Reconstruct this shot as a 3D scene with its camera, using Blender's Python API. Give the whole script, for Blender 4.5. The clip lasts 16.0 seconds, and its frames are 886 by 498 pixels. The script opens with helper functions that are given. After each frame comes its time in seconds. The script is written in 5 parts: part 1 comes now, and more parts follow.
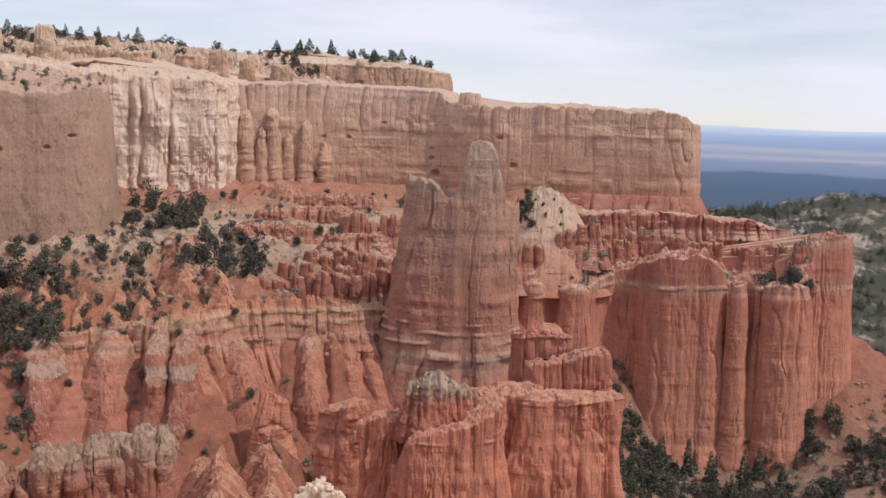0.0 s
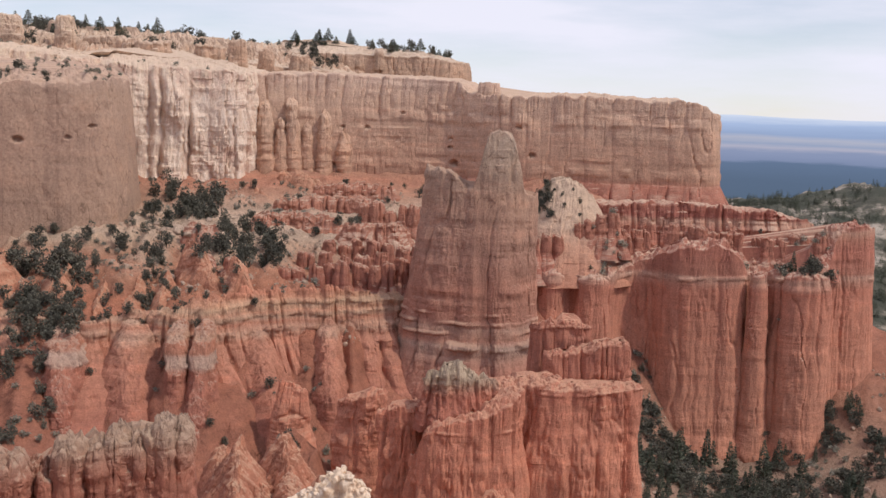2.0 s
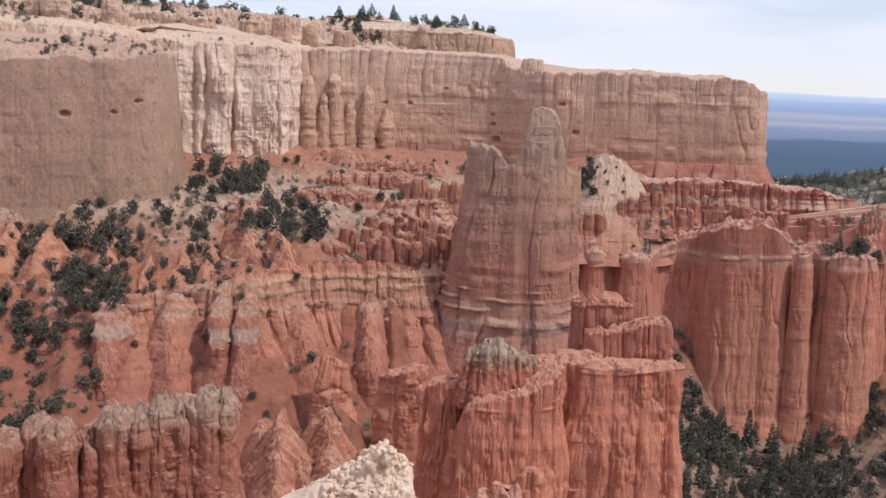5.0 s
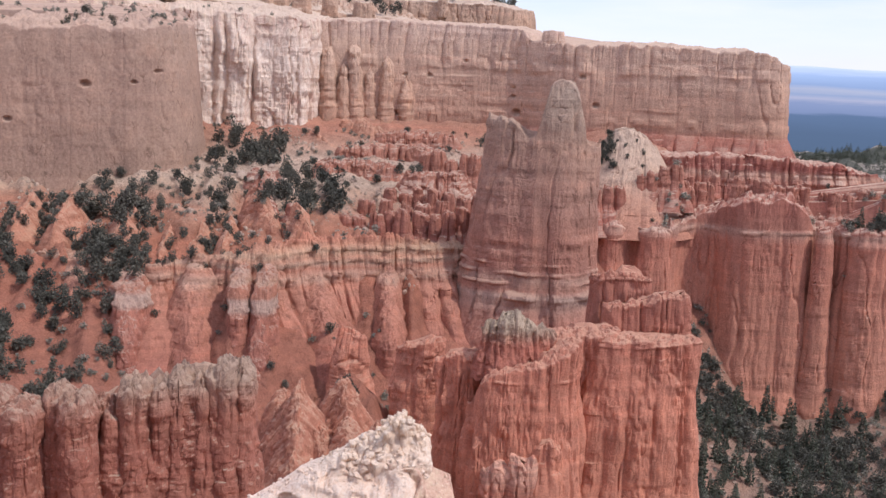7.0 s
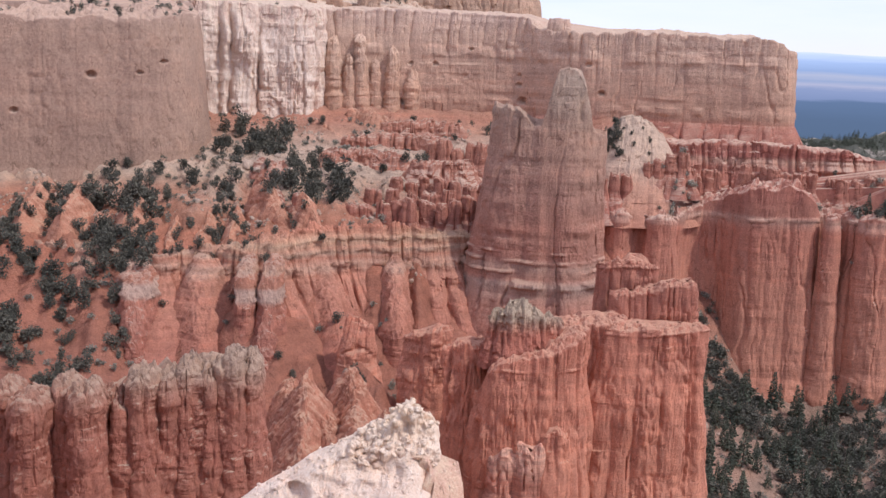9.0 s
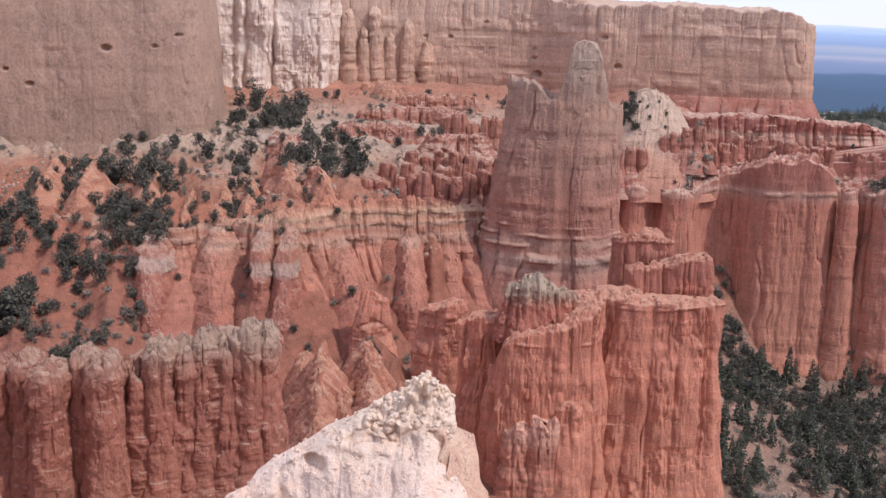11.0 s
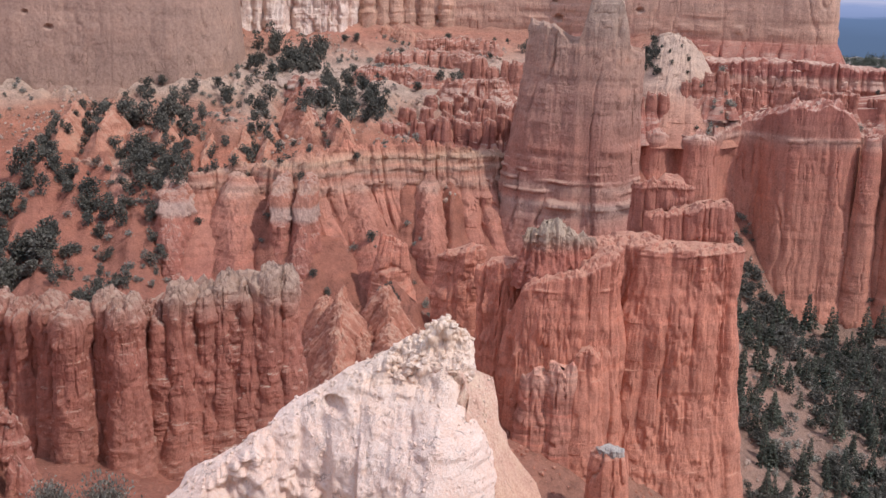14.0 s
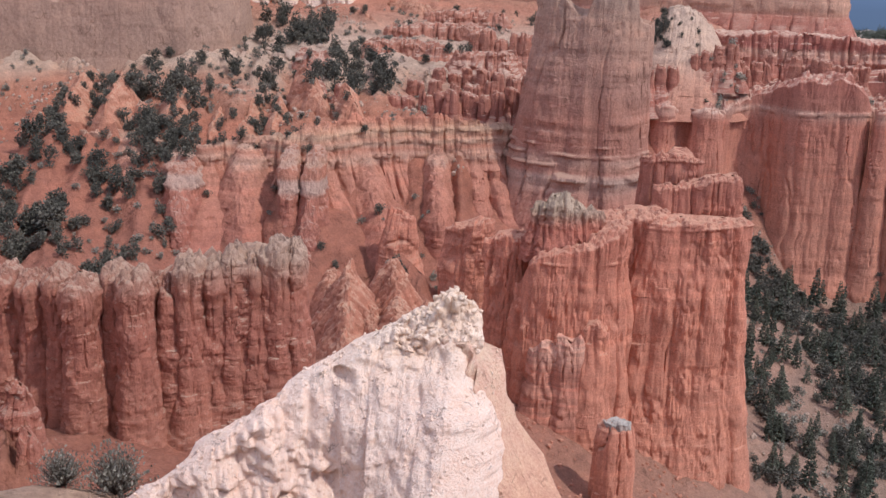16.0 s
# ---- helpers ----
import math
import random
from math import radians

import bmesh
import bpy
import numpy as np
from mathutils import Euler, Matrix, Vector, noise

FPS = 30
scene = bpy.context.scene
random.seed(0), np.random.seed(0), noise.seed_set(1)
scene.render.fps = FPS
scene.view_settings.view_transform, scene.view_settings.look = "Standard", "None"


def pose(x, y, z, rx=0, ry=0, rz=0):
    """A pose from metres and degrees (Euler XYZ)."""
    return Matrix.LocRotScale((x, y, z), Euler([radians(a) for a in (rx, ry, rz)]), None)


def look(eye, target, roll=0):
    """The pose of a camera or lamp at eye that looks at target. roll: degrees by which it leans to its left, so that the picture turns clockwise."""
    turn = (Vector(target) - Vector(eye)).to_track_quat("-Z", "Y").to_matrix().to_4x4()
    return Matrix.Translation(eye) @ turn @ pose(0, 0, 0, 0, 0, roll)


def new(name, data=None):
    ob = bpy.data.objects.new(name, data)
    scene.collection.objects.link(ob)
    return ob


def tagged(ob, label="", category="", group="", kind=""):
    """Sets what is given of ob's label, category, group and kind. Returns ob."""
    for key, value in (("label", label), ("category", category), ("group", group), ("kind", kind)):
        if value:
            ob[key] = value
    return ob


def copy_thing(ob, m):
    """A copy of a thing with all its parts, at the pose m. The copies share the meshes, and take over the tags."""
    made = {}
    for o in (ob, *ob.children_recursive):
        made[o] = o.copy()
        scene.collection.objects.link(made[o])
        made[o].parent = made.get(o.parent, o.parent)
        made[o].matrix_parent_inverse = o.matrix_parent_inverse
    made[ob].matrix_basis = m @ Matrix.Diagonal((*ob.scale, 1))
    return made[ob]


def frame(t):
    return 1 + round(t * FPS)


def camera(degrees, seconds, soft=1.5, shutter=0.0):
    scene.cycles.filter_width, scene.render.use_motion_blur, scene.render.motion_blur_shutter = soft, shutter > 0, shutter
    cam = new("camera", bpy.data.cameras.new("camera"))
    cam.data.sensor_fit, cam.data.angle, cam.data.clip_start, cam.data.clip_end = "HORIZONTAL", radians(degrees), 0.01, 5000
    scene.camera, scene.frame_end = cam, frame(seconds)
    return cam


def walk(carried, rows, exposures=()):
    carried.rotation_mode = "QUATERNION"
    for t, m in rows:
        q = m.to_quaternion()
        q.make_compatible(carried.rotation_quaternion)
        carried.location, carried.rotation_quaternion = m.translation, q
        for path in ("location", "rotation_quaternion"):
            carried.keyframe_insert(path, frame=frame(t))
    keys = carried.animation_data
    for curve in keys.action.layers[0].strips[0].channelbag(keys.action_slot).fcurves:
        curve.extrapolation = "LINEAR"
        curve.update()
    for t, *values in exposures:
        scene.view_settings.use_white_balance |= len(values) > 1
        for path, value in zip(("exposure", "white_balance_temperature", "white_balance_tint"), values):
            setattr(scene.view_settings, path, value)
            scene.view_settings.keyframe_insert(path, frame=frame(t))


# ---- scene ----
# ---- camera ----
cam = camera(44.0, 16.0, soft=1.5)
PATH = [
    (0.0, 0.116, 0.0, 1.648, 83.10, -1.59, 0.19),
    (0.5, 0.105, 0.0, 1.646, 82.95, -1.50, 0.37),
    (1.0, 0.096, 0.0, 1.644, 82.83, -1.49, 0.53),
    (1.5, 0.086, 0.0, 1.643, 82.69, -1.27, 0.75),
    (2.0, 0.077, 0.0, 1.641, 82.55, -1.53, 1.16),
    (2.5, 0.068, 0.0, 1.639, 82.54, -1.57, 1.66),
    (3.0, 0.060, 0.0, 1.636, 82.52, -1.60, 2.14),
    (3.5, 0.052, 0.0, 1.634, 82.35, -1.68, 2.47),
    (4.0, 0.045, 0.0, 1.631, 82.03, -1.76, 2.80),
    (6.5, 0.013, 0.0, 1.615, 80.13, -1.87, 4.19),
    (7.0, 0.007, 0.0, 1.611, 79.80, -2.04, 4.41),
    (7.5, 0.002, 0.0, 1.607, 79.58, -1.81, 4.44),
    (8.0, -0.004, 0.0, 1.603, 79.53, -1.85, 4.58),
    (8.5, -0.009, 0.0, 1.598, 79.29, -1.86, 4.62),
    (9.0, -0.013, 0.0, 1.594, 79.21, -1.69, 4.69),
    (11.5, -0.035, 0.0, 1.567, 77.40, -1.70, 5.67),
    (12.0, -0.039, 0.0, 1.561, 77.03, -1.80, 5.84),
    (12.5, -0.043, 0.0, 1.555, 76.66, -1.71, 5.98),
    (13.0, -0.047, 0.0, 1.549, 76.11, -1.67, 6.10),
    (13.5, -0.051, 0.0, 1.542, 75.53, -1.59, 6.33),
    (14.0, -0.055, 0.0, 1.535, 74.96, -1.62, 6.49),
    (14.5, -0.059, 0.0, 1.528, 74.62, -1.79, 6.67),
    (15.0, -0.062, 0.0, 1.521, 74.32, -1.89, 6.88),
    (15.5, -0.066, 0.0, 1.513, 74.04, -1.74, 6.91),
    (16.0, -0.070, 0.0, 1.505, 73.55, -1.68, 6.93),
]
EXPOSURE = [(0.0, 0.06, 6850, 12), (4.0, 0.08, 6800, 12), (6.5, 0.27, 6150, 15), (9.0, 0.28, 6150, 15), (12.0, 0.29, 6150, 16), (16.0, 0.29, 6150, 16)]
walk(cam, [(t, pose(x, y, z, rx, ry, rz)) for t, x, y, z, rx, ry, rz in PATH], EXPOSURE)

# ---- light ----
SUN_AZ, SUN_EL = 112.0, 53.0      # degrees right of straight ahead, above the horizon
sun_dir = Vector((math.sin(radians(SUN_AZ)) * math.cos(radians(SUN_EL)), math.cos(radians(SUN_AZ)) * math.cos(radians(SUN_EL)), math.sin(radians(SUN_EL))))
sun = new("sun", bpy.data.lights.new("sun", "SUN"))
sun.data.energy, sun.data.angle, sun.data.color = 2.35, radians(0.6), (1.0, 0.94, 0.84)
sun.matrix_world = look(sun_dir * 100, (0, 0, 0))

world = bpy.data.worlds.new("world")
scene.world = world
world.use_nodes = True
wn, wl = world.node_tree.nodes, world.node_tree.links
sky = wn.new("ShaderNodeTexSky")
sky.sky_type, sky.sun_disc = "NISHITA", False
sky.sun_elevation, sky.sun_rotation = radians(SUN_EL), radians(SUN_AZ)
sky.altitude, sky.dust_density = 2400, 0.8
wco = wn.new("ShaderNodeTexCoord")
wmap = wn.new("ShaderNodeMapping")
wmap.inputs["Scale"].default_value = (1.2, 1.2, 7.0)
wl.new(wco.outputs["Generated"], wmap.inputs["Vector"])
cloud = wn.new("ShaderNodeTexNoise")
cloud.inputs["Scale"].default_value, cloud.inputs["Detail"].default_value, cloud.inputs["Roughness"].default_value = 2.6, 6.0, 0.55
wl.new(wmap.outputs[0], cloud.inputs["Vector"])
cramp = wn.new("ShaderNodeValToRGB")
cramp.color_ramp.elements[0].position, cramp.color_ramp.elements[1].position = 0.30, 0.62
wl.new(cloud.outputs["Fac"], cramp.inputs[0])
wmix = wn.new("ShaderNodeMixRGB")
wmix.inputs[2].default_value = (7.6, 7.9, 9.4, 1)
wscale = wn.new("ShaderNodeMath")
wscale.operation, wscale.inputs[1].default_value = "MULTIPLY_ADD", 0.62
wscale.inputs[2].default_value = 0.33
wl.new(cramp.outputs[0], wscale.inputs[0])
wl.new(wscale.outputs[0], wmix.inputs[0])
wl.new(sky.outputs[0], wmix.inputs[1])
wbg = wn["Background"]
wbg.inputs["Strength"].default_value = 0.105
wl.new(wmix.outputs[0], wbg.inputs["Color"])


# ---- noise ----
def hash3(i, j, k, seed):
    h = (i.astype(np.int64) * 374761393 + j.astype(np.int64) * 668265263 + k.astype(np.int64) * 1274126177 + seed * 97531) & 0xFFFFFFFF
    h = ((h ^ (h >> 13)) * 1274126177) & 0xFFFFFFFF
    h = ((h ^ (h >> 16)) * 1103515245) & 0xFFFFFFFF
    return ((h ^ (h >> 15)) & 0xFFFFFF) / float(0xFFFFFF)


def vnoise(x, y, z=0.0, seed=0):
    """Smooth value noise, -1 to 1."""
    x, y, z = np.broadcast_arrays(np.asarray(x, float), np.asarray(y, float), np.asarray(z, float))
    i, j, k = np.floor(x), np.floor(y), np.floor(z)
    u, v, w = x - i, y - j, z - k
    u, v, w = u * u * (3 - 2 * u), v * v * (3 - 2 * v), w * w * (3 - 2 * w)
    out = 0.0
    for a in (0, 1):
        for b in (0, 1):
            for c in (0, 1):
                out = out + hash3(i + a, j + b, k + c, seed) * (u if a else 1 - u) * (v if b else 1 - v) * (w if c else 1 - w)
    return out * 2 - 1


def fbm(x, y, z=0.0, octaves=4, seed=0, gain=0.5):
    total, amp = 0.0, 1.0
    for o in range(octaves):
        total = total + amp * vnoise(np.asarray(x) * 2 ** o, np.asarray(y) * 2 ** o, np.asarray(z) * 2 ** o, seed + o * 17)
        amp *= gain
    return total


def ridged(x, y, octaves=3, seed=0):
    total, amp = 0.0, 1.0
    for o in range(octaves):
        total = total + amp * (1 - np.abs(vnoise(x * 2 ** o, y * 2 ** o, 0.0, seed + o * 31)) * 2)
        amp *= 0.5
    return total


# ---- materials ----
def node_material(name):
    m = bpy.data.materials.new(name)
    m.use_nodes = True
    return m, m.node_tree.nodes, m.node_tree.links, m.node_tree.nodes["Principled BSDF"]


def mix(nodes, links, kind, fac, a, b):
    n = nodes.new("ShaderNodeMixRGB")
    n.blend_type = kind
    for sock, val in zip(n.inputs, (fac, a, b)):
        if hasattr(val, "is_linked"):
            links.new(val, sock)
        else:
            sock.default_value = val if isinstance(val, (int, float)) else (*val, 1)
    return n.outputs[0]


def noise_node(nodes, links, vec, scale, detail=4.0, rough=0.55, stretch=(1, 1, 1)):
    mp = nodes.new("ShaderNodeMapping")
    mp.inputs["Scale"].default_value = stretch
    links.new(vec, mp.inputs["Vector"])
    n = nodes.new("ShaderNodeTexNoise")
    n.inputs["Scale"].default_value, n.inputs["Detail"].default_value, n.inputs["Roughness"].default_value = scale, detail, rough
    links.new(mp.outputs[0], n.inputs["Vector"])
    return n.outputs["Fac"]


def ramp(nodes, links, fac, stops):
    r = nodes.new("ShaderNodeValToRGB")
    els = r.color_ramp.elements
    while len(els) < len(stops):
        els.new(0.5)
    for e, (p, c) in zip(els, stops):
        e.position, e.color = p, (*c, 1) if not isinstance(c, (int, float)) else (c, c, c, 1)
    links.new(fac, r.inputs[0])
    return r.outputs[0]


def rock(name, strata, size=1.0, wobble=2.5, streak=0.35, bands=0.25, bump=0.5, dust=None, joints=0.6):
    """Bedded rock. strata: (height, colour) from the bottom up. size: metres of the finest grain, times about ten."""
    m, nodes, links, bsdf = node_material(name)
    geo = nodes.new("ShaderNodeNewGeometry")
    pos = geo.outputs["Position"]
    sep = nodes.new("ShaderNodeSeparateXYZ")
    links.new(pos, sep.inputs[0])
    broad = noise_node(nodes, links, pos, 0.03 / size, 3.0)
    z0, z1 = strata[0][0], strata[-1][0]
    add = nodes.new("ShaderNodeMath")
    add.operation, add.inputs[1].default_value = "MULTIPLY_ADD", wobble * 2
    links.new(broad, add.inputs[0])
    links.new(sep.outputs["Z"], add.inputs[2])
    rng = nodes.new("ShaderNodeMapRange")
    rng.inputs["From Min"].default_value, rng.inputs["From Max"].default_value = z0 + wobble, z1 + wobble
    links.new(add.outputs[0], rng.inputs["Value"])
    col = ramp(nodes, links, rng.outputs[0], [((z - z0) / (z1 - z0), c) for z, c in strata])
    # thin beds
    beds = noise_node(nodes, links, pos, 0.45 / size, 3.0, 0.6, (0.05, 0.05, 1.0))
    bedcol = ramp(nodes, links, beds, [(0.3, (0.72, 0.62, 0.58)), (0.5, (0.5, 0.5, 0.5)), (0.68, (0.30, 0.28, 0.27))])
    col = mix(nodes, links, "OVERLAY", bands, col, bedcol)
    # water streaks down the face
    runs = noise_node(nodes, links, pos, 0.5 / size, 4.0, 0.6, (1.0, 1.0, 0.07))
    runcol = ramp(nodes, links, runs, [(0.32, (0.34, 0.33, 0.33)), (0.5, (0.5, 0.5, 0.5)), (0.68, (0.64, 0.61, 0.58))])
    col = mix(nodes, links, "OVERLAY", streak, col, runcol)
    # blotches and grain
    blot = noise_node(nodes, links, pos, 0.16 / size, 5.0, 0.62)
    blotcol = ramp(nodes, links, blot, [(0.3, (0.36, 0.35, 0.36)), (0.5, (0.5, 0.5, 0.5)), (0.7, (0.66, 0.63, 0.60))])
    col = mix(nodes, links, "OVERLAY", 0.45, col, blotcol)
    fine = noise_node(nodes, links, pos, 1.6 / size, 6.0, 0.68)
    finecol = ramp(nodes, links, fine, [(0.3, (0.36, 0.36, 0.36)), (0.7, (0.64, 0.64, 0.64))])
    col = mix(nodes, links, "OVERLAY", 0.8, col, finecol)
    # open joints: thin, broken, darker lines, and small hollows
    shake = nodes.new("ShaderNodeVectorMath")
    shake.operation = "MULTIPLY_ADD"
    wv = nodes.new("ShaderNodeTexNoise")
    wv.inputs["Scale"].default_value, wv.inputs["Detail"].default_value = 0.5 / size, 4.0
    links.new(pos, wv.inputs["Vector"])
    links.new(wv.outputs["Color"], shake.inputs[0])
    shake.inputs[1].default_value = (2.2 * size, 2.2 * size, 2.2 * size)
    links.new(pos, shake.inputs[2])
    squash = nodes.new("ShaderNodeMapping")
    squash.inputs["Scale"].default_value = (1.0, 1.0, 0.45)
    links.new(shake.outputs[0], squash.inputs["Vector"])
    vor = nodes.new("ShaderNodeTexVoronoi")
    vor.feature = "DISTANCE_TO_EDGE"
    vor.inputs["Scale"].default_value = 0.34 / size
    links.new(squash.outputs[0], vor.inputs["Vector"])
    joint = ramp(nodes, links, vor.outputs["Distance"], [(0.0, 1.0), (0.045, 0.0)])
    where = ramp(nodes, links, noise_node(nodes, links, pos, 0.22 / size, 3.0, 0.6), [(0.54, 0.0), (0.64, 1.0)])
    joint = mix(nodes, links, "MULTIPLY", 1.0, joint, where)
    hollow = ramp(nodes, links, noise_node(nodes, links, pos, 0.9 / size, 3.0, 0.7, (1.0, 1.0, 0.8)), [(0.24, 1.0), (0.31, 0.0)])
    gapfac = mix(nodes, links, "LIGHTEN", 1.0, joint, hollow)
    col = mix(nodes, links, "MIX", mix(nodes, links, "MULTIPLY", 1.0, gapfac, (joints, joints, joints)), col, mix(nodes, links, "MULTIPLY", 1.0, col, (0.34, 0.29, 0.28)))
    if dust:
        # pale debris lies on what is nearly level
        nz = nodes.new("ShaderNodeSeparateXYZ")
        links.new(geo.outputs["Normal"], nz.inputs[0])
        lvl = ramp(nodes, links, nz.outputs["Z"], [(0.45, 0.0), (0.8, 1.0)])
        col = mix(nodes, links, "MIX", mix(nodes, links, "MULTIPLY", 1.0, lvl, ramp(nodes, links, blot, [(0.3, 0.35), (0.6, 0.95)])), col, dust)
    links.new(col, bsdf.inputs["Base Color"])
    bsdf.inputs["Roughness"].default_value = 0.95
    bsdf.inputs["Specular IOR Level"].default_value = 0.15
    b1 = nodes.new("ShaderNodeBump")
    b1.inputs["Strength"].default_value, b1.inputs["Distance"].default_value = bump, 0.9 * size
    mixh = mix(nodes, links, "ADD", 0.6, fine, mix(nodes, links, "ADD", 0.8, blot, runs))
    mixh = mix(nodes, links, "SUBTRACT", 0.35, mixh, gapfac)
    links.new(mixh, b1.inputs["Height"])
    links.new(b1.outputs[0], bsdf.inputs["Normal"])
    return m


CREAM, PINKW, TAN = (0.57, 0.43, 0.335), (0.46, 0.335, 0.275), (0.37, 0.232, 0.168)
ORANGE, RED, DEEP, PALE = (0.40, 0.178, 0.120), (0.31, 0.120, 0.094), (0.26, 0.088, 0.072), (0.42, 0.30, 0.25)
SOIL, SAND = (0.40, 0.28, 0.205), (0.46, 0.31, 0.225)

M_RIM = rock("rim_rock", [(-40, PINKW), (-10, PINKW), (8, CREAM), (16, (0.44, 0.29, 0.21)), (26, (0.47, 0.33, 0.25)), (34, CREAM), (60, CREAM)], 1.3, dust=(0.56, 0.44, 0.35))
M_WHITE = rock("white_wall_rock", [(-60, ORANGE), (-40, (0.50, 0.33, 0.25)), (-34, (0.70, 0.56, 0.47)), (0, (0.73, 0.59, 0.50)), (13, (0.65, 0.50, 0.41)), (20, CREAM)], 1.1, streak=0.6, dust=(0.56, 0.43, 0.34))
M_HEAD = rock("headland_rock", [(-65, DEEP), (-46, RED), (-43, PALE), (-41, (0.33, 0.14, 0.107)), (-31, (0.35, 0.155, 0.115)), (-28, (0.44, 0.265, 0.192)), (-12, (0.48, 0.315, 0.235)), (4, (0.53, 0.375, 0.29)), (14, (0.55, 0.405, 0.33))], 1.1, wobble=1.5, streak=0.2, bump=0.3, dust=(0.50, 0.36, 0.275))
M_LEFT = rock("left_cliff_rock", [(-60, (0.345, 0.222, 0.165)), (-46, (0.345, 0.227, 0.17)), (-15, (0.37, 0.245, 0.187)), (2, (0.39, 0.267, 0.204)), (16, PINKW), (24, CREAM)], 1.6, streak=0.12, bands=0.12, bump=0.3, dust=(0.46, 0.32, 0.245))
M_TOWER = rock("tower_rock", [(-125, RED), (-76, (0.37, 0.175, 0.13)), (-73, (0.38, 0.21, 0.16)), (-69, (0.41, 0.29, 0.235)), (-67, (0.37, 0.19, 0.142)), (-64, (0.385, 0.235, 0.18)), (-61, (0.36, 0.175, 0.13)), (-52, (0.36, 0.18, 0.133)), (-42, (0.37, 0.21, 0.16)), (-24, (0.38, 0.245, 0.185)), (-15, (0.37, 0.275, 0.215)), (0, (0.37, 0.29, 0.235))], 1.0, wobble=1.6, streak=0.4, dust=(0.42, 0.27, 0.20))
M_WALL = rock("red_wall_rock", [(-140, ORANGE), (-118, (0.50, 0.232, 0.16)), (-90, (0.48, 0.22, 0.153)), (-66, (0.445, 0.193, 0.138)), (-63.5, (0.42, 0.215, 0.16)), (-61, (0.44, 0.27, 0.208)), (-59.5, (0.38, 0.175, 0.13)), (-50, (0.36, 0.15, 0.113)), (-46, (0.39, 0.18, 0.135)), (-43, (0.43, 0.26, 0.195)), (-41, RED), (-30, (0.37, 0.155, 0.112))], 1.0, wobble=1.8, streak=0.4, bands=0.2, bump=0.35, dust=(0.50, 0.36, 0.28))
M_BUTTE = rock("butte_rock", [(-140, ORANGE), (-118, (0.52, 0.24, 0.163)), (-75, (0.505, 0.218, 0.148)), (-62, (0.455, 0.192, 0.133)), (-57, (0.37, 0.158, 0.115)), (-40, (0.38, 0.168, 0.122))], 0.7, wobble=1.0, streak=0.45, dust=(0.49, 0.275, 0.19))
M_PINN = rock("pinnacle_rock", [(-90, RED), (-61, (0.37, 0.15, 0.108)), (-59, (0.38, 0.23, 0.17)), (-57.5, (0.40, 0.31, 0.235)), (-50, (0.43, 0.355, 0.265))], 0.6, wobble=0.8)
M_PILLAR = rock("pillar_rock", [(-124, ORANGE), (-92, (0.46, 0.22, 0.16)), (-86, (0.52, 0.31, 0.235)), (-80, (0.50, 0.26, 0.19))], 0.5, wobble=0.6, bands=0.8, streak=0.3)
M_FIN = rock("orange_fin_rock", [(-76, (0.40, 0.18, 0.122)), (-60, (0.45, 0.215, 0.142)), (-45, (0.46, 0.22, 0.148)), (-28, (0.50, 0.27, 0.185))], 0.8, wobble=2.0, streak=0.3, bands=0.2, dust=(0.47, 0.29, 0.20))
M_ORANGECLIFF = rock("orange_cliff_rock", [(-40, (0.46, 0.275, 0.195)), (-20, (0.49, 0.315, 0.23)), (-8, (0.51, 0.35, 0.265)), (5, (0.56, 0.40, 0.31))], 0.9, wobble=2.0, streak=0.35, bands=0.2)
M_CONE = rock("debris_cone_rock", [(-70, (0.42, 0.19, 0.13)), (-52, (0.44, 0.25, 0.18)), (-44, (0.47, 0.33, 0.25)), (-24, (0.49, 0.37, 0.285))], 0.8, wobble=2.0, bands=0.1)
M_BAND = rock("band_rock", [(-100, RED), (-76, (0.41, 0.185, 0.13)), (-70, (0.43, 0.205, 0.145)), (-67, (0.42, 0.205, 0.145)), (-65.5, (0.44, 0.27, 0.20)), (-64, (0.44, 0.26, 0.19)), (-62.5, (0.41, 0.20, 0.14)), (-61, (0.45, 0.30, 0.22)), (-59.6, (0.42, 0.23, 0.16)), (-57.5, (0.47, 0.32, 0.225)), (-56, (0.44, 0.25, 0.17)), (-54, (0.43, 0.20, 0.135)), (-40, ORANGE)], 0.8, wobble=1.4, streak=0.35, bands=0.4)
M_FRONT = rock("front_wall_rock", [(-85, ORANGE), (-72, (0.37, 0.165, 0.115)), (-57, (0.35, 0.145, 0.105)), (-51.5, (0.36, 0.16, 0.115)), (-49, (0.37, 0.20, 0.148)), (-46.5, (0.39, 0.27, 0.205)), (-42, (0.42, 0.31, 0.245))], 0.45, wobble=1.0, streak=0.4, bump=0.7, dust=(0.42, 0.30, 0.225))
M_SPUR = rock("spur_rock", [(-100, RED), (-78, (0.35, 0.15, 0.11)), (-71.5, (0.36, 0.155, 0.112)), (-70, (0.38, 0.26, 0.21)), (-67.5, (0.41, 0.29, 0.235)), (-66.5, (0.38, 0.18, 0.125)), (-64, (0.37, 0.17, 0.12)), (-63, (0.41, 0.255, 0.185)), (-61, (0.41, 0.24, 0.175)), (-60, ORANGE), (-40, ORANGE)], 0.8, wobble=1.2, streak=0.45, bands=0.4, dust=(0.42, 0.29, 0.225))
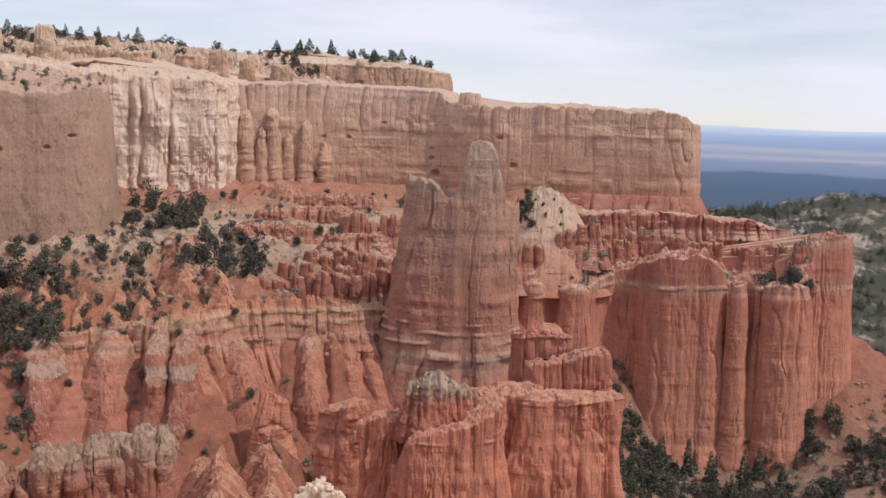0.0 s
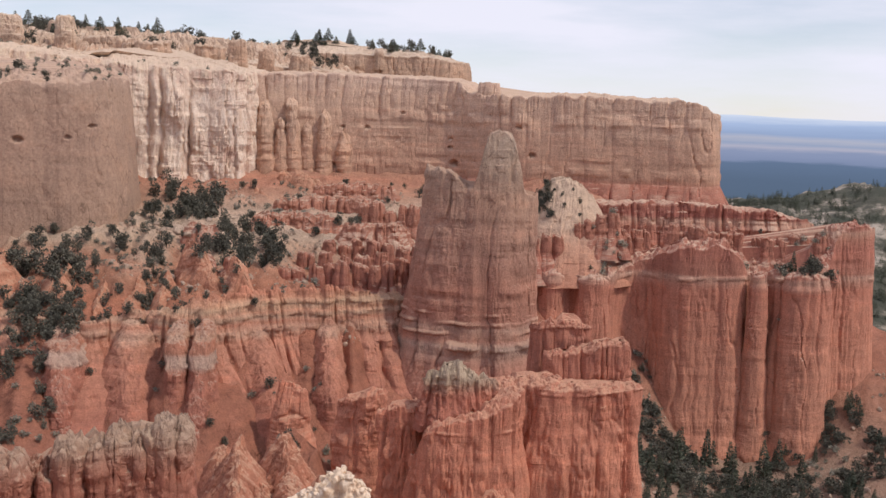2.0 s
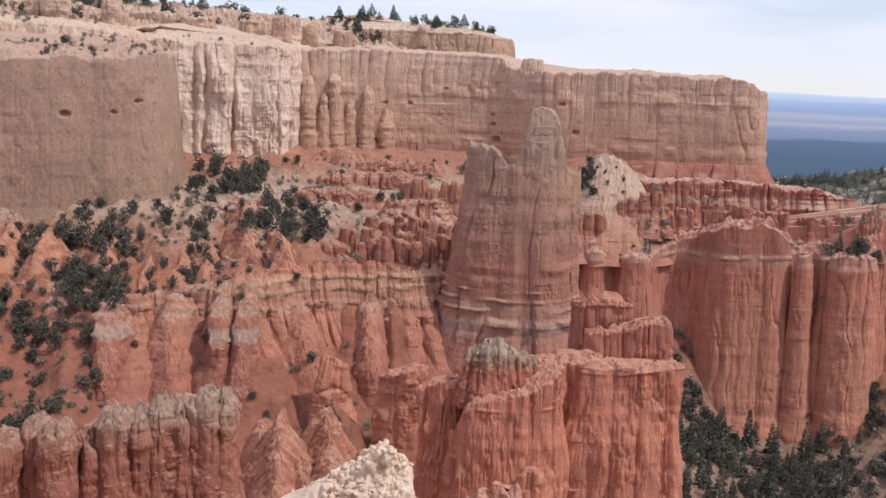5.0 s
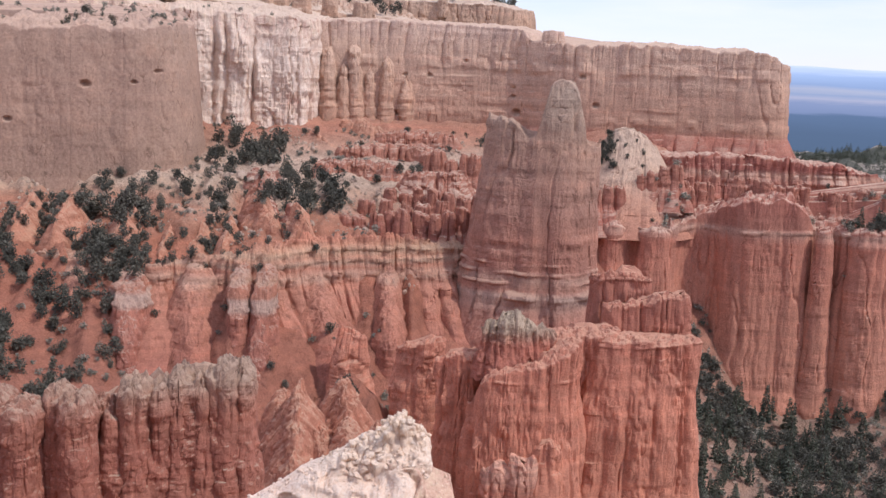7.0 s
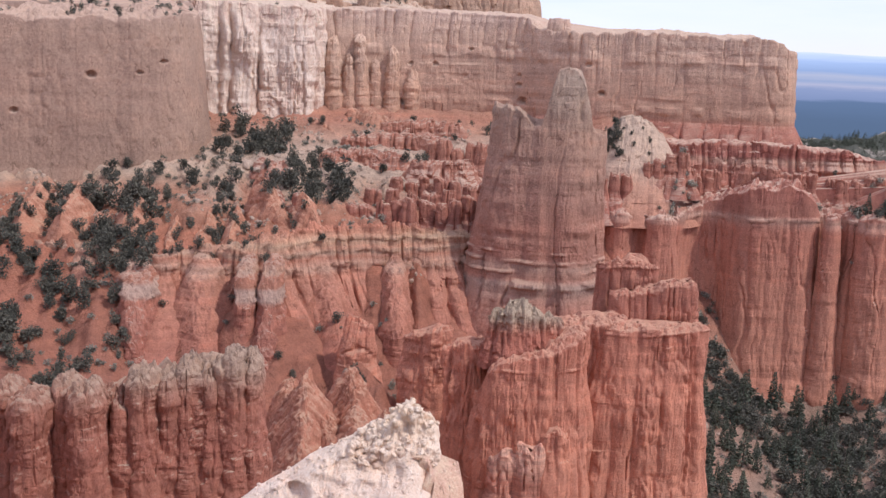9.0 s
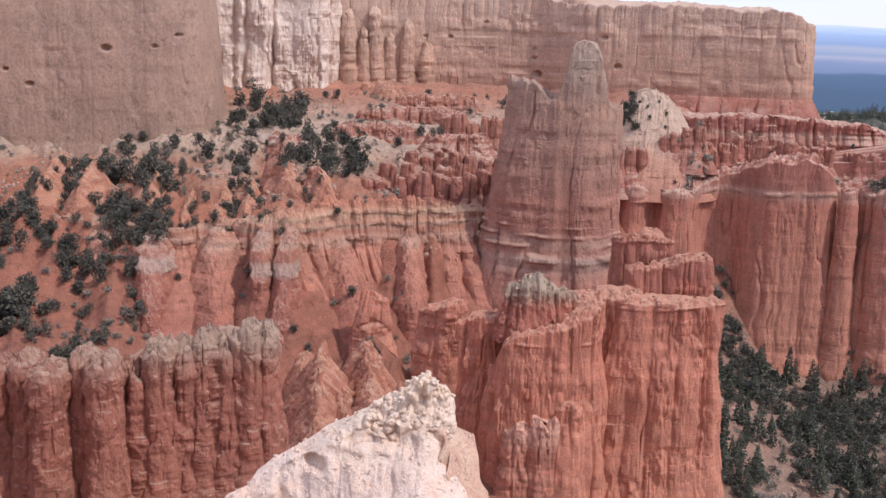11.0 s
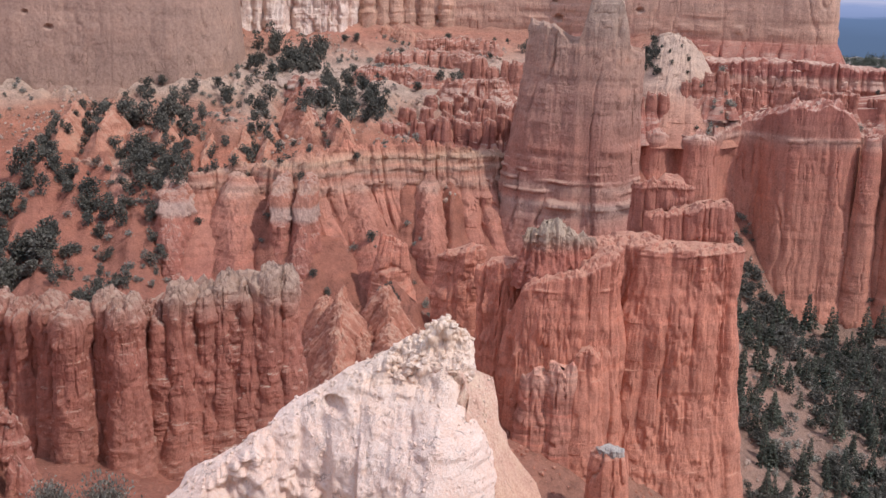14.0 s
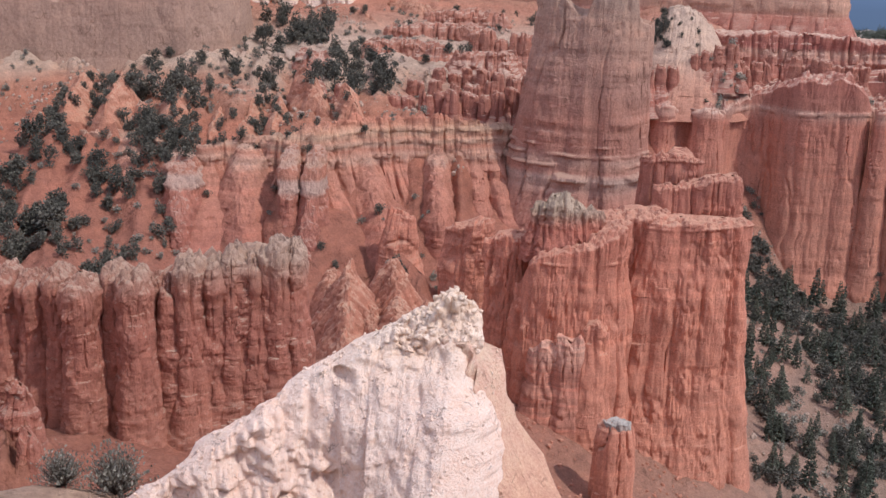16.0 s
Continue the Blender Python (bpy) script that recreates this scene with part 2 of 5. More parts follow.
M_HOODOO = rock("hoodoo_rock", [(-70, RED), (-45, (0.36, 0.165, 0.12)), (-30, (0.39, 0.185, 0.132))], 0.7, wobble=1.0, streak=0.4, bands=0.35, dust=(0.48, 0.36, 0.28))
M_CAPGREY = rock("grey_cap", [(-100, (0.34, 0.31, 0.28)), (-80, (0.42, 0.39, 0.35))], 0.3, bands=0.3)
M_NEARTAN = rock("near_flank", [(-30, ORANGE), (-14, (0.46, 0.255, 0.175)), (-10, (0.60, 0.35, 0.245)), (-8, (0.68, 0.44, 0.325)), (-6, (0.76, 0.57, 0.45))], 0.09, wobble=0.9, streak=0.3, bands=0.15, bump=0.8)
M_NEAR = rock("near_rock", [(-30, ORANGE), (-14, (0.50, 0.33, 0.24)), (-11.5, (0.76, 0.56, 0.46)), (-8, (0.86, 0.66, 0.55)), (-6.2, (0.84, 0.66, 0.52)), (-4, (0.72, 0.59, 0.44))], 0.09, wobble=0.6, streak=0.15, bands=0.1, bump=0.8)
M_GROUND = rock("slope_soil", [(-160, (0.30, 0.215, 0.165)), (-128, (0.31, 0.205, 0.155)), (-112, (0.36, 0.19, 0.135)), (-95, (0.33, 0.145, 0.102)), (-76, (0.36, 0.155, 0.107)), (-66, (0.375, 0.162, 0.11)), (-58, (0.395, 0.175, 0.115)), (-53, (0.42, 0.21, 0.142)), (-50, (0.45, 0.30, 0.22)), (-47, (0.48, 0.355, 0.27)), (-42, (0.48, 0.355, 0.275)), (-37, (0.43, 0.25, 0.18)), (-32, (0.43, 0.21, 0.148)), (-20, (0.42, 0.28, 0.2)), (10, CREAM), (60, CREAM)], 0.9, wobble=4.0, streak=0.35, bands=0.3, bump=1.0)
gn, gl = M_GROUND.node_tree.nodes, M_GROUND.node_tree.links
gb = gn["Principled BSDF"]
near_col = gb.inputs["Base Color"].links[0].from_socket
ggeo = gn.new("ShaderNodeNewGeometry")
gsep = gn.new("ShaderNodeSeparateXYZ")
gl.new(ggeo.outputs["Position"], gsep.inputs[0])
wood = ramp(gn, gl, noise_node(gn, gl, ggeo.outputs["Position"], 0.03, 6.0, 0.7), [(0.42, (0.07, 0.075, 0.06)), (0.52, (0.11, 0.105, 0.085)), (0.62, (0.42, 0.36, 0.31))])
gfar = gn.new("ShaderNodeMapRange")
gfar.inputs["From Min"].default_value, gfar.inputs["From Max"].default_value = 530, 600
gl.new(gsep.outputs["Y"], gfar.inputs["Value"])
gright = gn.new("ShaderNodeMapRange")
gright.inputs["From Min"].default_value, gright.inputs["From Max"].default_value = 120, 170
gl.new(gsep.outputs["X"], gright.inputs["Value"])
gl.new(mix(gn, gl, "MIX", mix(gn, gl, "MULTIPLY", 1.0, gfar.outputs[0], gright.outputs[0]), near_col, wood), gb.inputs["Base Color"])


# ---- mesh builders ----
def mesh_of(name, verts, quads, mat, smooth=True, lid=None):
    """A mesh of faces with one number of corners, and perhaps one many-cornered lid."""
    me = bpy.data.meshes.new(name)
    verts, quads = np.asarray(verts, np.float32), np.asarray(quads, np.int32)
    me.vertices.add(len(verts))
    me.vertices.foreach_set("co", verts.ravel())
    k = quads.shape[1]
    corners = quads.ravel() if lid is None else np.concatenate([quads.ravel(), lid]).astype(np.int32)
    starts = np.arange(0, quads.size, k, dtype=np.int32)
    if lid is not None:
        starts = np.append(starts, np.int32(quads.size)).astype(np.int32)
    me.loops.add(len(corners))
    me.loops.foreach_set("vertex_index", corners)
    me.polygons.add(len(starts))
    me.polygons.foreach_set("loop_start", starts)
    me.polygons.foreach_set("use_smooth", np.full(len(starts), smooth))
    me.materials.append(mat)
    me.update(calc_edges=True)
    return me


def grid_quads(rows, cols, wrap):
    a = np.arange(rows - 1)[:, None] * cols + np.arange(cols if wrap else cols - 1)[None, :]
    b = np.arange(rows - 1)[:, None] * cols + (np.arange(cols if wrap else cols - 1)[None, :] + 1) % cols
    return np.stack([a, b, b + cols, a + cols], -1).reshape(-1, 4)


def chaikin(p, times=2):
    for _ in range(times):
        q = np.roll(p, -1, 0)
        p = np.stack([0.75 * p + 0.25 * q, 0.25 * p + 0.75 * q], 1).reshape(-1, p.shape[1])
    return p


def resample(p, step):
    """Closed loop to even steps: fine where it faces the viewpoint, five times coarser behind."""
    q = np.vstack([p, p[:1]])
    d = np.diff(q[:, :2], axis=0)
    area = np.sum(p[:, 0] * np.roll(p[:, 1], -1) - np.roll(p[:, 0], -1) * p[:, 1])
    n = np.stack([d[:, 1], -d[:, 0]], 1) * (1 if area > 0 else -1)
    length = np.hypot(*d.T) + 1e-9
    back = n[:, 1] / length > 0.45
    weight = length * np.where(back, 0.2, 1.0)
    s = np.concatenate([[0], np.cumsum(weight)])
    count = max(12, int(s[-1] / step))
    at = np.arange(count) * s[-1] / count
    out = np.stack([np.interp(at, s, q[:, c]) for c in range(q.shape[1])], 1)
    arc = np.interp(at, s, np.concatenate([[0], np.cumsum(length)]))
    return out, arc


def columns(s, wl, seed, cleft=1.0):
    """Side by side buttresses along s, each standing out more or less, with narrow clefts between them."""
    k = np.floor(s / wl)
    best, strength, count = np.full(s.shape, 1e9), np.zeros(s.shape), np.zeros(s.shape)
    for o in (-1, 0, 1, 2):
        e = (k + o + 0.95 * (hash3(k + o, k * 0, k * 0, seed) - 0.5)) * wl
        count = count + (e <= s)
        d = np.abs(s - e)
        near = d < best
        best = np.where(near, d, best)
        strength = np.where(near, 0.08 + 0.92 * hash3(k + o, k * 0 + 5, k * 0, seed) ** 2.2, strength)
    f = best / wl
    own = hash3(k + count, k * 0 + 9, k * 0, seed) - 0.5
    return np.clip(f * 3.4, 0, 1) ** 0.6 * (0.55 + 0.8 * own) - strength * cleft * np.exp(-(f / (0.06 + 0.02 * cleft)) ** 2)


def body(name, loop, mat, zbot, step=0.6, core=20.0, dome=1.0, batter=0.06, flute=1.5, wl=7.0, ledge=0.5, rough=0.8, crenel=0.8, skirt=None, seed=1, cap_noise=0.6, undercut=0.0, spine=None, fade=0.0, bed=2.4, block=0.5, crack=0.8, swell=1.0, pits=(), scale=1.0, tall=1.6, cut=0.0, steep=0.0, cleft=1.0, rounding=0.4, profile=None, shelves=(), crease=1.0):
    """A rock mass. profile: (height, how far out) upwards; shelves: (height, how far out, half thickness) of hard beds. loop: closed plan (x, y, top height); core: how far the top runs inward, or spine points; skirt: (height, slope) of the foot."""
    p = np.array(loop, float)
    if spine is None:
        p = chaikin(p, 2)
        p, arc = resample(p, step)
    else:
        q = chaikin(np.hstack([p, np.array(spine, float)]), 1)
        q, arc = resample(q, step)
        p, spine_at = q[:, :3], q[:, 3:6]
    t = np.roll(p[:, :2], -1, 0) - np.roll(p[:, :2], 1, 0)
    area = np.sum(p[:, 0] * np.roll(p[:, 1], -1) - np.roll(p[:, 0], -1) * p[:, 1])
    n = np.stack([t[:, 1], -t[:, 0]], 1) * (1 if area > 0 else -1)
    n /= np.hypot(*n.T)[:, None] + 1e-9
    for _ in range(3):
        n = (np.roll(n, 1, 0) + n + np.roll(n, -1, 0)) / 3
    crown, crown2 = columns(arc, wl, seed), columns(arc + 3.3, wl / 2.9, seed + 1)
    notch = np.floor(arc / (wl * 0.55) + 0.6 * vnoise(arc / wl, 0, 0, seed + 4))
    top = p[:, 2] + crenel * (0.6 * crown + 0.25 * crown2 + 0.5 * fbm(arc / (wl * 0.8), 0, 0, 3, seed + 3) + 0.7 * (hash3(notch, notch * 0, notch * 0, seed) - 0.5))
    if spine is None:
        calm = p[:, :2].copy()
        for _ in range(int((core * 0.55 / step) ** 2)):
            calm = (np.roll(calm, 1, 0) + 2 * calm + np.roll(calm, -1, 0)) / 4
        ct = np.roll(calm, -3, 0) - np.roll(calm, 3, 0)
        cn = np.stack([ct[:, 1], -ct[:, 0]], 1) * (1 if area > 0 else -1)
        cn /= np.hypot(*cn.T)[:, None] + 1e-9
    high = float(np.max(top) - zbot)
    nv = max(8, int(high / step))
    a = np.linspace(0, 1, nv)[:, None]
    z = zbot + (top[None, :] - zbot) * a
    h = top[None, :] - z
    s = np.broadcast_to(arc[None, :], z.shape)
    warp = s + 0.16 * wl * vnoise(z / 14.0, s / 25.0, 0, seed + 5) + 0.05 * wl * fbm(z / 3.5, s / 9.0, 0, 2, seed + 6)
    big, small = columns(warp, wl, seed, cleft), columns(warp + 3.3, wl / 2.9, seed + 1)
    x0, y0 = np.broadcast_to(p[None, :, 0], z.shape), np.broadcast_to(p[None, :, 1], z.shape)
    depth = np.clip(1 - fade * h / high, 0.12, 1)
    vary = np.clip(0.8 + 0.9 * vnoise(x0 / 16.0, y0 / 16.0, z / 14.0, seed + 7), 0.1, 1.6)
    vary2 = np.clip(0.5 + 1.1 * vnoise(x0 / 9.0, y0 / 9.0, z / 9.0, seed + 8), 0.0, 1.5)
    zz = z + 0.7 * vnoise(x0 / 12, y0 / 12, 0, 3)
    off = batter * (1 - steep * np.clip(n[None, :, 0], 0, 1)) * h + flute * depth * (vary * big + 0.26 * vary2 * small + 0.07 * vary2 * columns(warp * 1.0 + 7.7, wl / 7.5, seed + 2))
    off = off + swell * flute * 0.8 * depth * vnoise(x0 / (wl * 2.6), y0 / (wl * 2.6), z / (wl * 3), seed + 20)
    # beds, and blocks within each bed
    off = off + ledge * (vnoise(zz / bed, 0, 0, 40) + 0.5 * vnoise(zz / (bed * 0.38), x0 / 30, 0, 41)) * np.clip(0.35 + 1.2 * vnoise(x0 / (9 * scale), y0 / (9 * scale), z / (7 * scale), 42), 0, 1.4)
    layer = np.floor(zz / (bed * 1.1) + 0.4 * vnoise(zz / bed, 0, 0, 44))
    cell = np.floor(warp / (wl * 0.42) + hash3(layer, layer * 0, layer * 0, seed) * 3 + 0.3 * vnoise(warp / wl * 2, z / bed, 0, 45))
    off = off + block * (hash3(layer, cell, layer * 0, seed + 2) - 0.5) * np.clip(0.4 + 1.3 * vnoise(x0 / (11 * scale), y0 / (11 * scale), z / (9 * scale), seed + 21), 0, 1.3)
    # cracks
    c1 = vnoise(warp / (wl * 0.7), z / (wl * 6), 0, seed + 22)
    off = off - crack * np.exp(-(c1 / 0.05) ** 2) * np.clip(vnoise(x0 / (8 * scale), y0 / (8 * scale), z / (10 * scale), seed + 23) + 0.35, 0, 1)
    off = off + rough * 0.75 * fbm(x0 / (6 * scale), y0 / (6 * scale), z / (7 * scale * tall), 5, seed + 9, 0.56)
    worn = np.clip(0.42 + 1.4 * vnoise(x0 / (8 * scale), y0 / (8 * scale), z / (10 * scale), seed + 49), 0, 1)
    for o, amp in enumerate((0.4, 0.3, 0.2)):
        # rounded bulges with sharp creases between them, in patches
        u = 2 ** o / (3.6 * scale)
        off = off + rough * crease * amp * worn * (np.abs(vnoise(x0 * u, y0 * u, z * u / tall, seed + 50 + o)) * 2 - 0.7)
    if profile:
        off = off + np.interp(z, [q for q, _ in profile], [q for _, q in profile]) * (1 + 0.2 * vnoise(x0 / 7, y0 / 7, z / 12, seed + 30))
    for k, (sz, out, half) in enumerate(shelves):
        broken = np.clip(0.55 + 1.3 * vnoise(warp / 4.5, 0.3 * k, 0, seed + 31 + k) + 0.35 * vnoise(warp / 1.3, 0.7 * k, 0, seed + 41 + k), 0, 1.5)
        off = off + out * broken * np.exp(-((zz + 0.5 * vnoise(warp / 6, 0, 0, seed + 35) - sz) / half) ** 4)
    off = off - undercut * np.exp(-((h - 5.0) / 2.0) ** 2)
    for px_, pz_, pr_ in pits:
        off = off - pr_ * 1.6 * np.exp(-(((x0 - px_) / pr_) ** 2 + ((z - pz_) / (pr_ * 0.7)) ** 2) ** 2)
    if skirt:
        off = off + np.clip(skirt[0] - z, 0, None) * skirt[1] * (0.75 + 0.4 * big)
    edge = rounding * min(1.0, wl / 4)
    off = off - np.clip(1 - h / edge, 0, 1) ** 2 * edge * 0.7
    rows = [np.stack([x0 + n[None, :, 0] * off, y0 + n[None, :, 1] * off, z], -1)]
    rim = rows[0][-1]
    many = 10 if spine is not None else max(12, int(core / 1.1))
    for k in (np.arange(1, many + 1) / many) ** 1.5:
        if spine is None:
            cx, cy, cz = calm[:, 0] - cn[:, 0] * core, calm[:, 1] - cn[:, 1] * core, p[:, 2] + dome
        else:
            cx, cy, cz = spine_at[:, 0], spine_at[:, 1], spine_at[:, 2]
        x, y = rim[:, 0] * (1 - k) + cx * k, rim[:, 1] * (1 - k) + cy * k
        bump = cap_noise * (fbm(x / (2.6 * scale), y / (2.6 * scale), 0, 4, seed + 11, 0.6) + 0.6 * np.abs(vnoise(x / (5 * scale), y / (5 * scale), 0, seed + 12)))
        even = min(1, k * 6) if spine is None else 0
        edge_z = rim[:, 2] * (1 - even) + p[:, 2] * even
        rise = (cz - edge_z) * (1 - (1 - k) ** 1.6)
        rows.append(np.stack([x, y, edge_z + rise + bump * min(1, k * 5)], -1)[None])
    g = np.concatenate(rows, 0)
    nr, nc = g.shape[:2]
    quads = grid_quads(nr, nc, True)
    lid = np.arange((nr - 1) * nc, nr * nc) if spine is None else None
    if cut:
        # the cap and the shaft are parts of their own
        root = new(name)
        k = int(nv * (1 - cut))
        for part_name, r0, r1 in (("shaft", 0, k + 1), ("caprock", k, nr)):
            q = grid_quads(r1 - r0, nc, True)
            ob = new(part_name, mesh_of(part_name, g[r0:r1].reshape(-1, 3), q if area > 0 else q[:, ::-1], mat, False))
            ob.parent = root
        return root
    me = mesh_of(name, g.reshape(-1, 3), quads if area > 0 else quads[:, ::-1], mat, False, lid=lid if lid is None or area > 0 else lid[::-1])
    return new(name, me)


def fin(name, pts, mat, zbot, **kw):
    """A free-standing blade or pillar along a line of (x, y, half width, top height)."""
    q = np.array(pts, float)
    t = np.gradient(q[:, :2], axis=0) if len(q) > 1 else np.array([[1.0, 0]])
    t /= np.hypot(*t.T)[:, None]
    nrm = np.stack([t[:, 1], -t[:, 0]], 1)
    a, b = q[:, :2] + nrm * q[:, 2:3], q[:, :2] - nrm * q[:, 2:3]
    e0 = q[0, :2] - t[0] * q[0, 2] * 0.8
    e1 = q[-1, :2] + t[-1] * q[-1, 2] * 0.8
    z = q[:, 3]
    loop = [(*e0, z[0])] + [(*p, w) for p, w in zip(a, z)] + [(*e1, z[-1])] + [(*p, w) for p, w in zip(b[::-1], z[::-1])]
    rise = kw.pop("rise", 0.8)
    mid = [(*q[0, :2], z[0] + rise)] + [(*p, w + rise) for p, w in zip(q[:, :2], z)] + [(*q[-1, :2], z[-1] + rise)] + [(*p, w + rise) for p, w in zip(q[::-1, :2], z[::-1])]
    return body(name, loop, mat, zbot, spine=mid, **kw)


# ---- ground: one sheet to the horizon ----
SPOTS = {
    "viewpoint": [(0, 0, 0), (-30, -30, 0), (30, -30, 0), (0, -200, 4), (0, 9, -7.5)],
    "below the viewpoint": [(-10, 16, -13.5), (-13, 28, -15.4), (0, 34, -34), (0, 70, -70), (40, 60, -72), (-25, 70, -52), (-45, 110, -66)],
    "ravine": [(-57, 135, -71.5), (-90, 150, -74), (-60, 182, -80), (-30, 150, -80), (-10, 150, -92), (12, 200, -112), (43, 235, -120), (-60, 240, -91), (-100, 240, -88), (-10, 262, -92)],
    "badlands": [(-60, 284, -90), (-90, 282, -88), (-30, 285, -91), (-150, 268, -82), (-178, 330, -69)],
}
SPOTS_2 = {
    "foot of the headland": [(75, 455, -56), (105, 452, -58), (140, 450, -62), (100, 475, -50)],
    "talus": [(-48, 334, -60), (-78, 316, -61), (-110, 306, -62), (-150, 312, -64), (-115, 382, -46), (-190, 370, -46), (-113, 450, -36), (-46, 480, -34), (0, 470, -37), (45, 452, -29), (36, 436, -48), (28, 400, -86), (46, 402, -100), (15, 362, -84), (0, 392, -60)],
    "valley": [(60, 120, -118), (75, 200, -134), (80, 270, -141), (92, 418, -126), (130, 415, -128), (165, 432, -96), (150, 370, -124), (240, 420, -125)],
}
SPOTS_3 = {
    "plateau": [(-150, 650, 30), (0, 700, -30), (-400, 500, 30), (-300, 300, -30)],
    "far ridge": [(310, 800, -56), (255, 800, -66), (345, 820, -55), (225, 760, -80), (290, 620, -128), (200, 560, -122), (420, 1200, -150)],
    "plain": [(0, 2500, -330), (1500, 2500, -330), (-2500, 2500, -330), (3000, 0, -330), (-3000, -1500, 40), (0, 4800, -420)],
}
spot = np.array([s for part_of in (SPOTS, SPOTS_2, SPOTS_3) for group in part_of.values() for s in group], float)
gap = np.hypot(spot[:, None, 0] - spot[None, :, 0], spot[:, None, 1] - spot[None, :, 1])
size = len(spot)
system = np.zeros((size + 3, size + 3))
system[:size, :size] = -gap
system[:size, size:] = np.hstack([np.ones((size, 1)), spot[:, :2] / 1000])
system[size:, :size] = system[:size, size:].T
weights = np.linalg.solve(system, np.concatenate([spot[:, 2], np.zeros(3)]))

# crests of the badland spurs: from (x, y, z) to (x, y, z), steepness of the flanks
RIDGES = [
    ((-113, 326, -53), (-110, 305, -60), 0.9), ((-90, 326, -54), (-88, 306, -61), 0.9), ((-79, 324, -54), (-77, 306, -61), 1.0), ((-136, 330, -53), (-133, 308, -61), 0.9), ((-100, 328, -54), (-99, 308, -61), 1.0),
]
RIDGES += [
    ((-112, 306, -61), (-104, 276, -88), 1.5), ((-92, 308, -61), (-84, 280, -90), 1.5), ((-74, 312, -60), (-68, 276, -90), 1.4), ((-58, 318, -60), (-44, 282, -90), 1.2),
    ((-34, 328, -62), (-26, 290, -92), 1.3), ((-140, 318, -57), (-130, 290, -78), 1.2), ((-82, 372, -44), (-76, 330, -58), 1.1), ((-66, 368, -47), (-62, 338, -58), 1.2),
    ((-108, 330, -53), (-104, 308, -62), 1.3), ((-40, 262, -80), (-24, 236, -96), 1.2), ((-52, 250, -84), (-40, 226, -96), 1.3),
    ((-92, 338, -50), (-88, 314, -60), 1.2), ((-125, 340, -51), (-124, 314, -61), 1.2),
    ((-66, 118, -56), (-62, 108, -60), 2.0),
]

cone = random.Random(5)
for i in range(13):
    x = -158 + 9.2 * i + cone.uniform(-2.5, 2.5)
    y = 306 + max(0, x + 75) * 0.5
    up = cone.uniform(2.0, 6.5)
    RIDGES.append(((x + cone.uniform(-2, 2), y + 16 + cone.uniform(0, 8), -59 + up), (x + cone.uniform(-2, 2), y - 1, -62.5), cone.uniform(0.8, 1.3)))


def height(x, y):
    x, y = np.asarray(x, float), np.asarray(y, float)
    z = weights[size] + weights[size + 1] * x / 1000 + weights[size + 2] * y / 1000
    for (a, b, _), w in zip(spot, weights[:size]):
        z = z - w * np.hypot(x - a, y - b)
    for (x0, y0, z0), (x1, y1, z1), k in RIDGES:
        dx, dy = x1 - x0, y1 - y0
        u = np.clip(((x - x0) * dx + (y - y0) * dy) / (dx * dx + dy * dy), 0, 1)
        d = np.hypot(x - x0 - u * dx, y - y0 - u * dy) + 1.8 * fbm(x / 6, y / 6, 0, 3, 61)
        z = np.maximum(z, z0 + u * (z1 - z0) + 1.5 * vnoise(x / 4, y / 4, 0, 62) - k * np.abs(d))
    # rills and crests of the badland slopes, running down towards the ravine
    bad = np.clip((-15 - x) / 20, 0, 1) * np.clip((y - 225) / 30, 0, 1) * np.clip((440 - y) / 60, 0, 1)
    z = z + bad * (2.6 * ridged((x + 0.12 * y) / 10 + 0.4 * vnoise(x / 20, y / 20, 0, 63), y / 46, 3, 64) - 1.4)
    r = np.hypot(x, y)
    rough = np.clip((r - 6) / 60, 0.02, 1)
    z = z + rough * (1.6 * fbm(x / 26, y / 26, 0, 3, 5) + 0.9 * ridged(x / 11, y / 14, 3, 9) - 0.6) + np.clip(r / 300, 0.05, 1) * 0.6 * fbm(x / 2.6, y / 2.6, 0, 3, 12)
    z = z + np.clip((r - 520) / 500, 0, 1) * 14 * fbm(x / 110, y / 110, 0, 4, 15)
    return z


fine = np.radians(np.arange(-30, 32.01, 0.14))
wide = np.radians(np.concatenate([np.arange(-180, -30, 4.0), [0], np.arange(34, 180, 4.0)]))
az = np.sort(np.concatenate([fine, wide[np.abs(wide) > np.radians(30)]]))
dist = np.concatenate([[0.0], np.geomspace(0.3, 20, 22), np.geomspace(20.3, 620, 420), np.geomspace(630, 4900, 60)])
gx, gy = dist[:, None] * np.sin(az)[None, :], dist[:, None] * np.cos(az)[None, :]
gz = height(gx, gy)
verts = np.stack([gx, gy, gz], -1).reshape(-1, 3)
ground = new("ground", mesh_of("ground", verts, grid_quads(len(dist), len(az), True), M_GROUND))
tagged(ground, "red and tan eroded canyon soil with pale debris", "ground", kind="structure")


# ---- cliffs ----
def cliff(ob, label, category="cliff"):
    return tagged(ob, label, category, kind="structure")


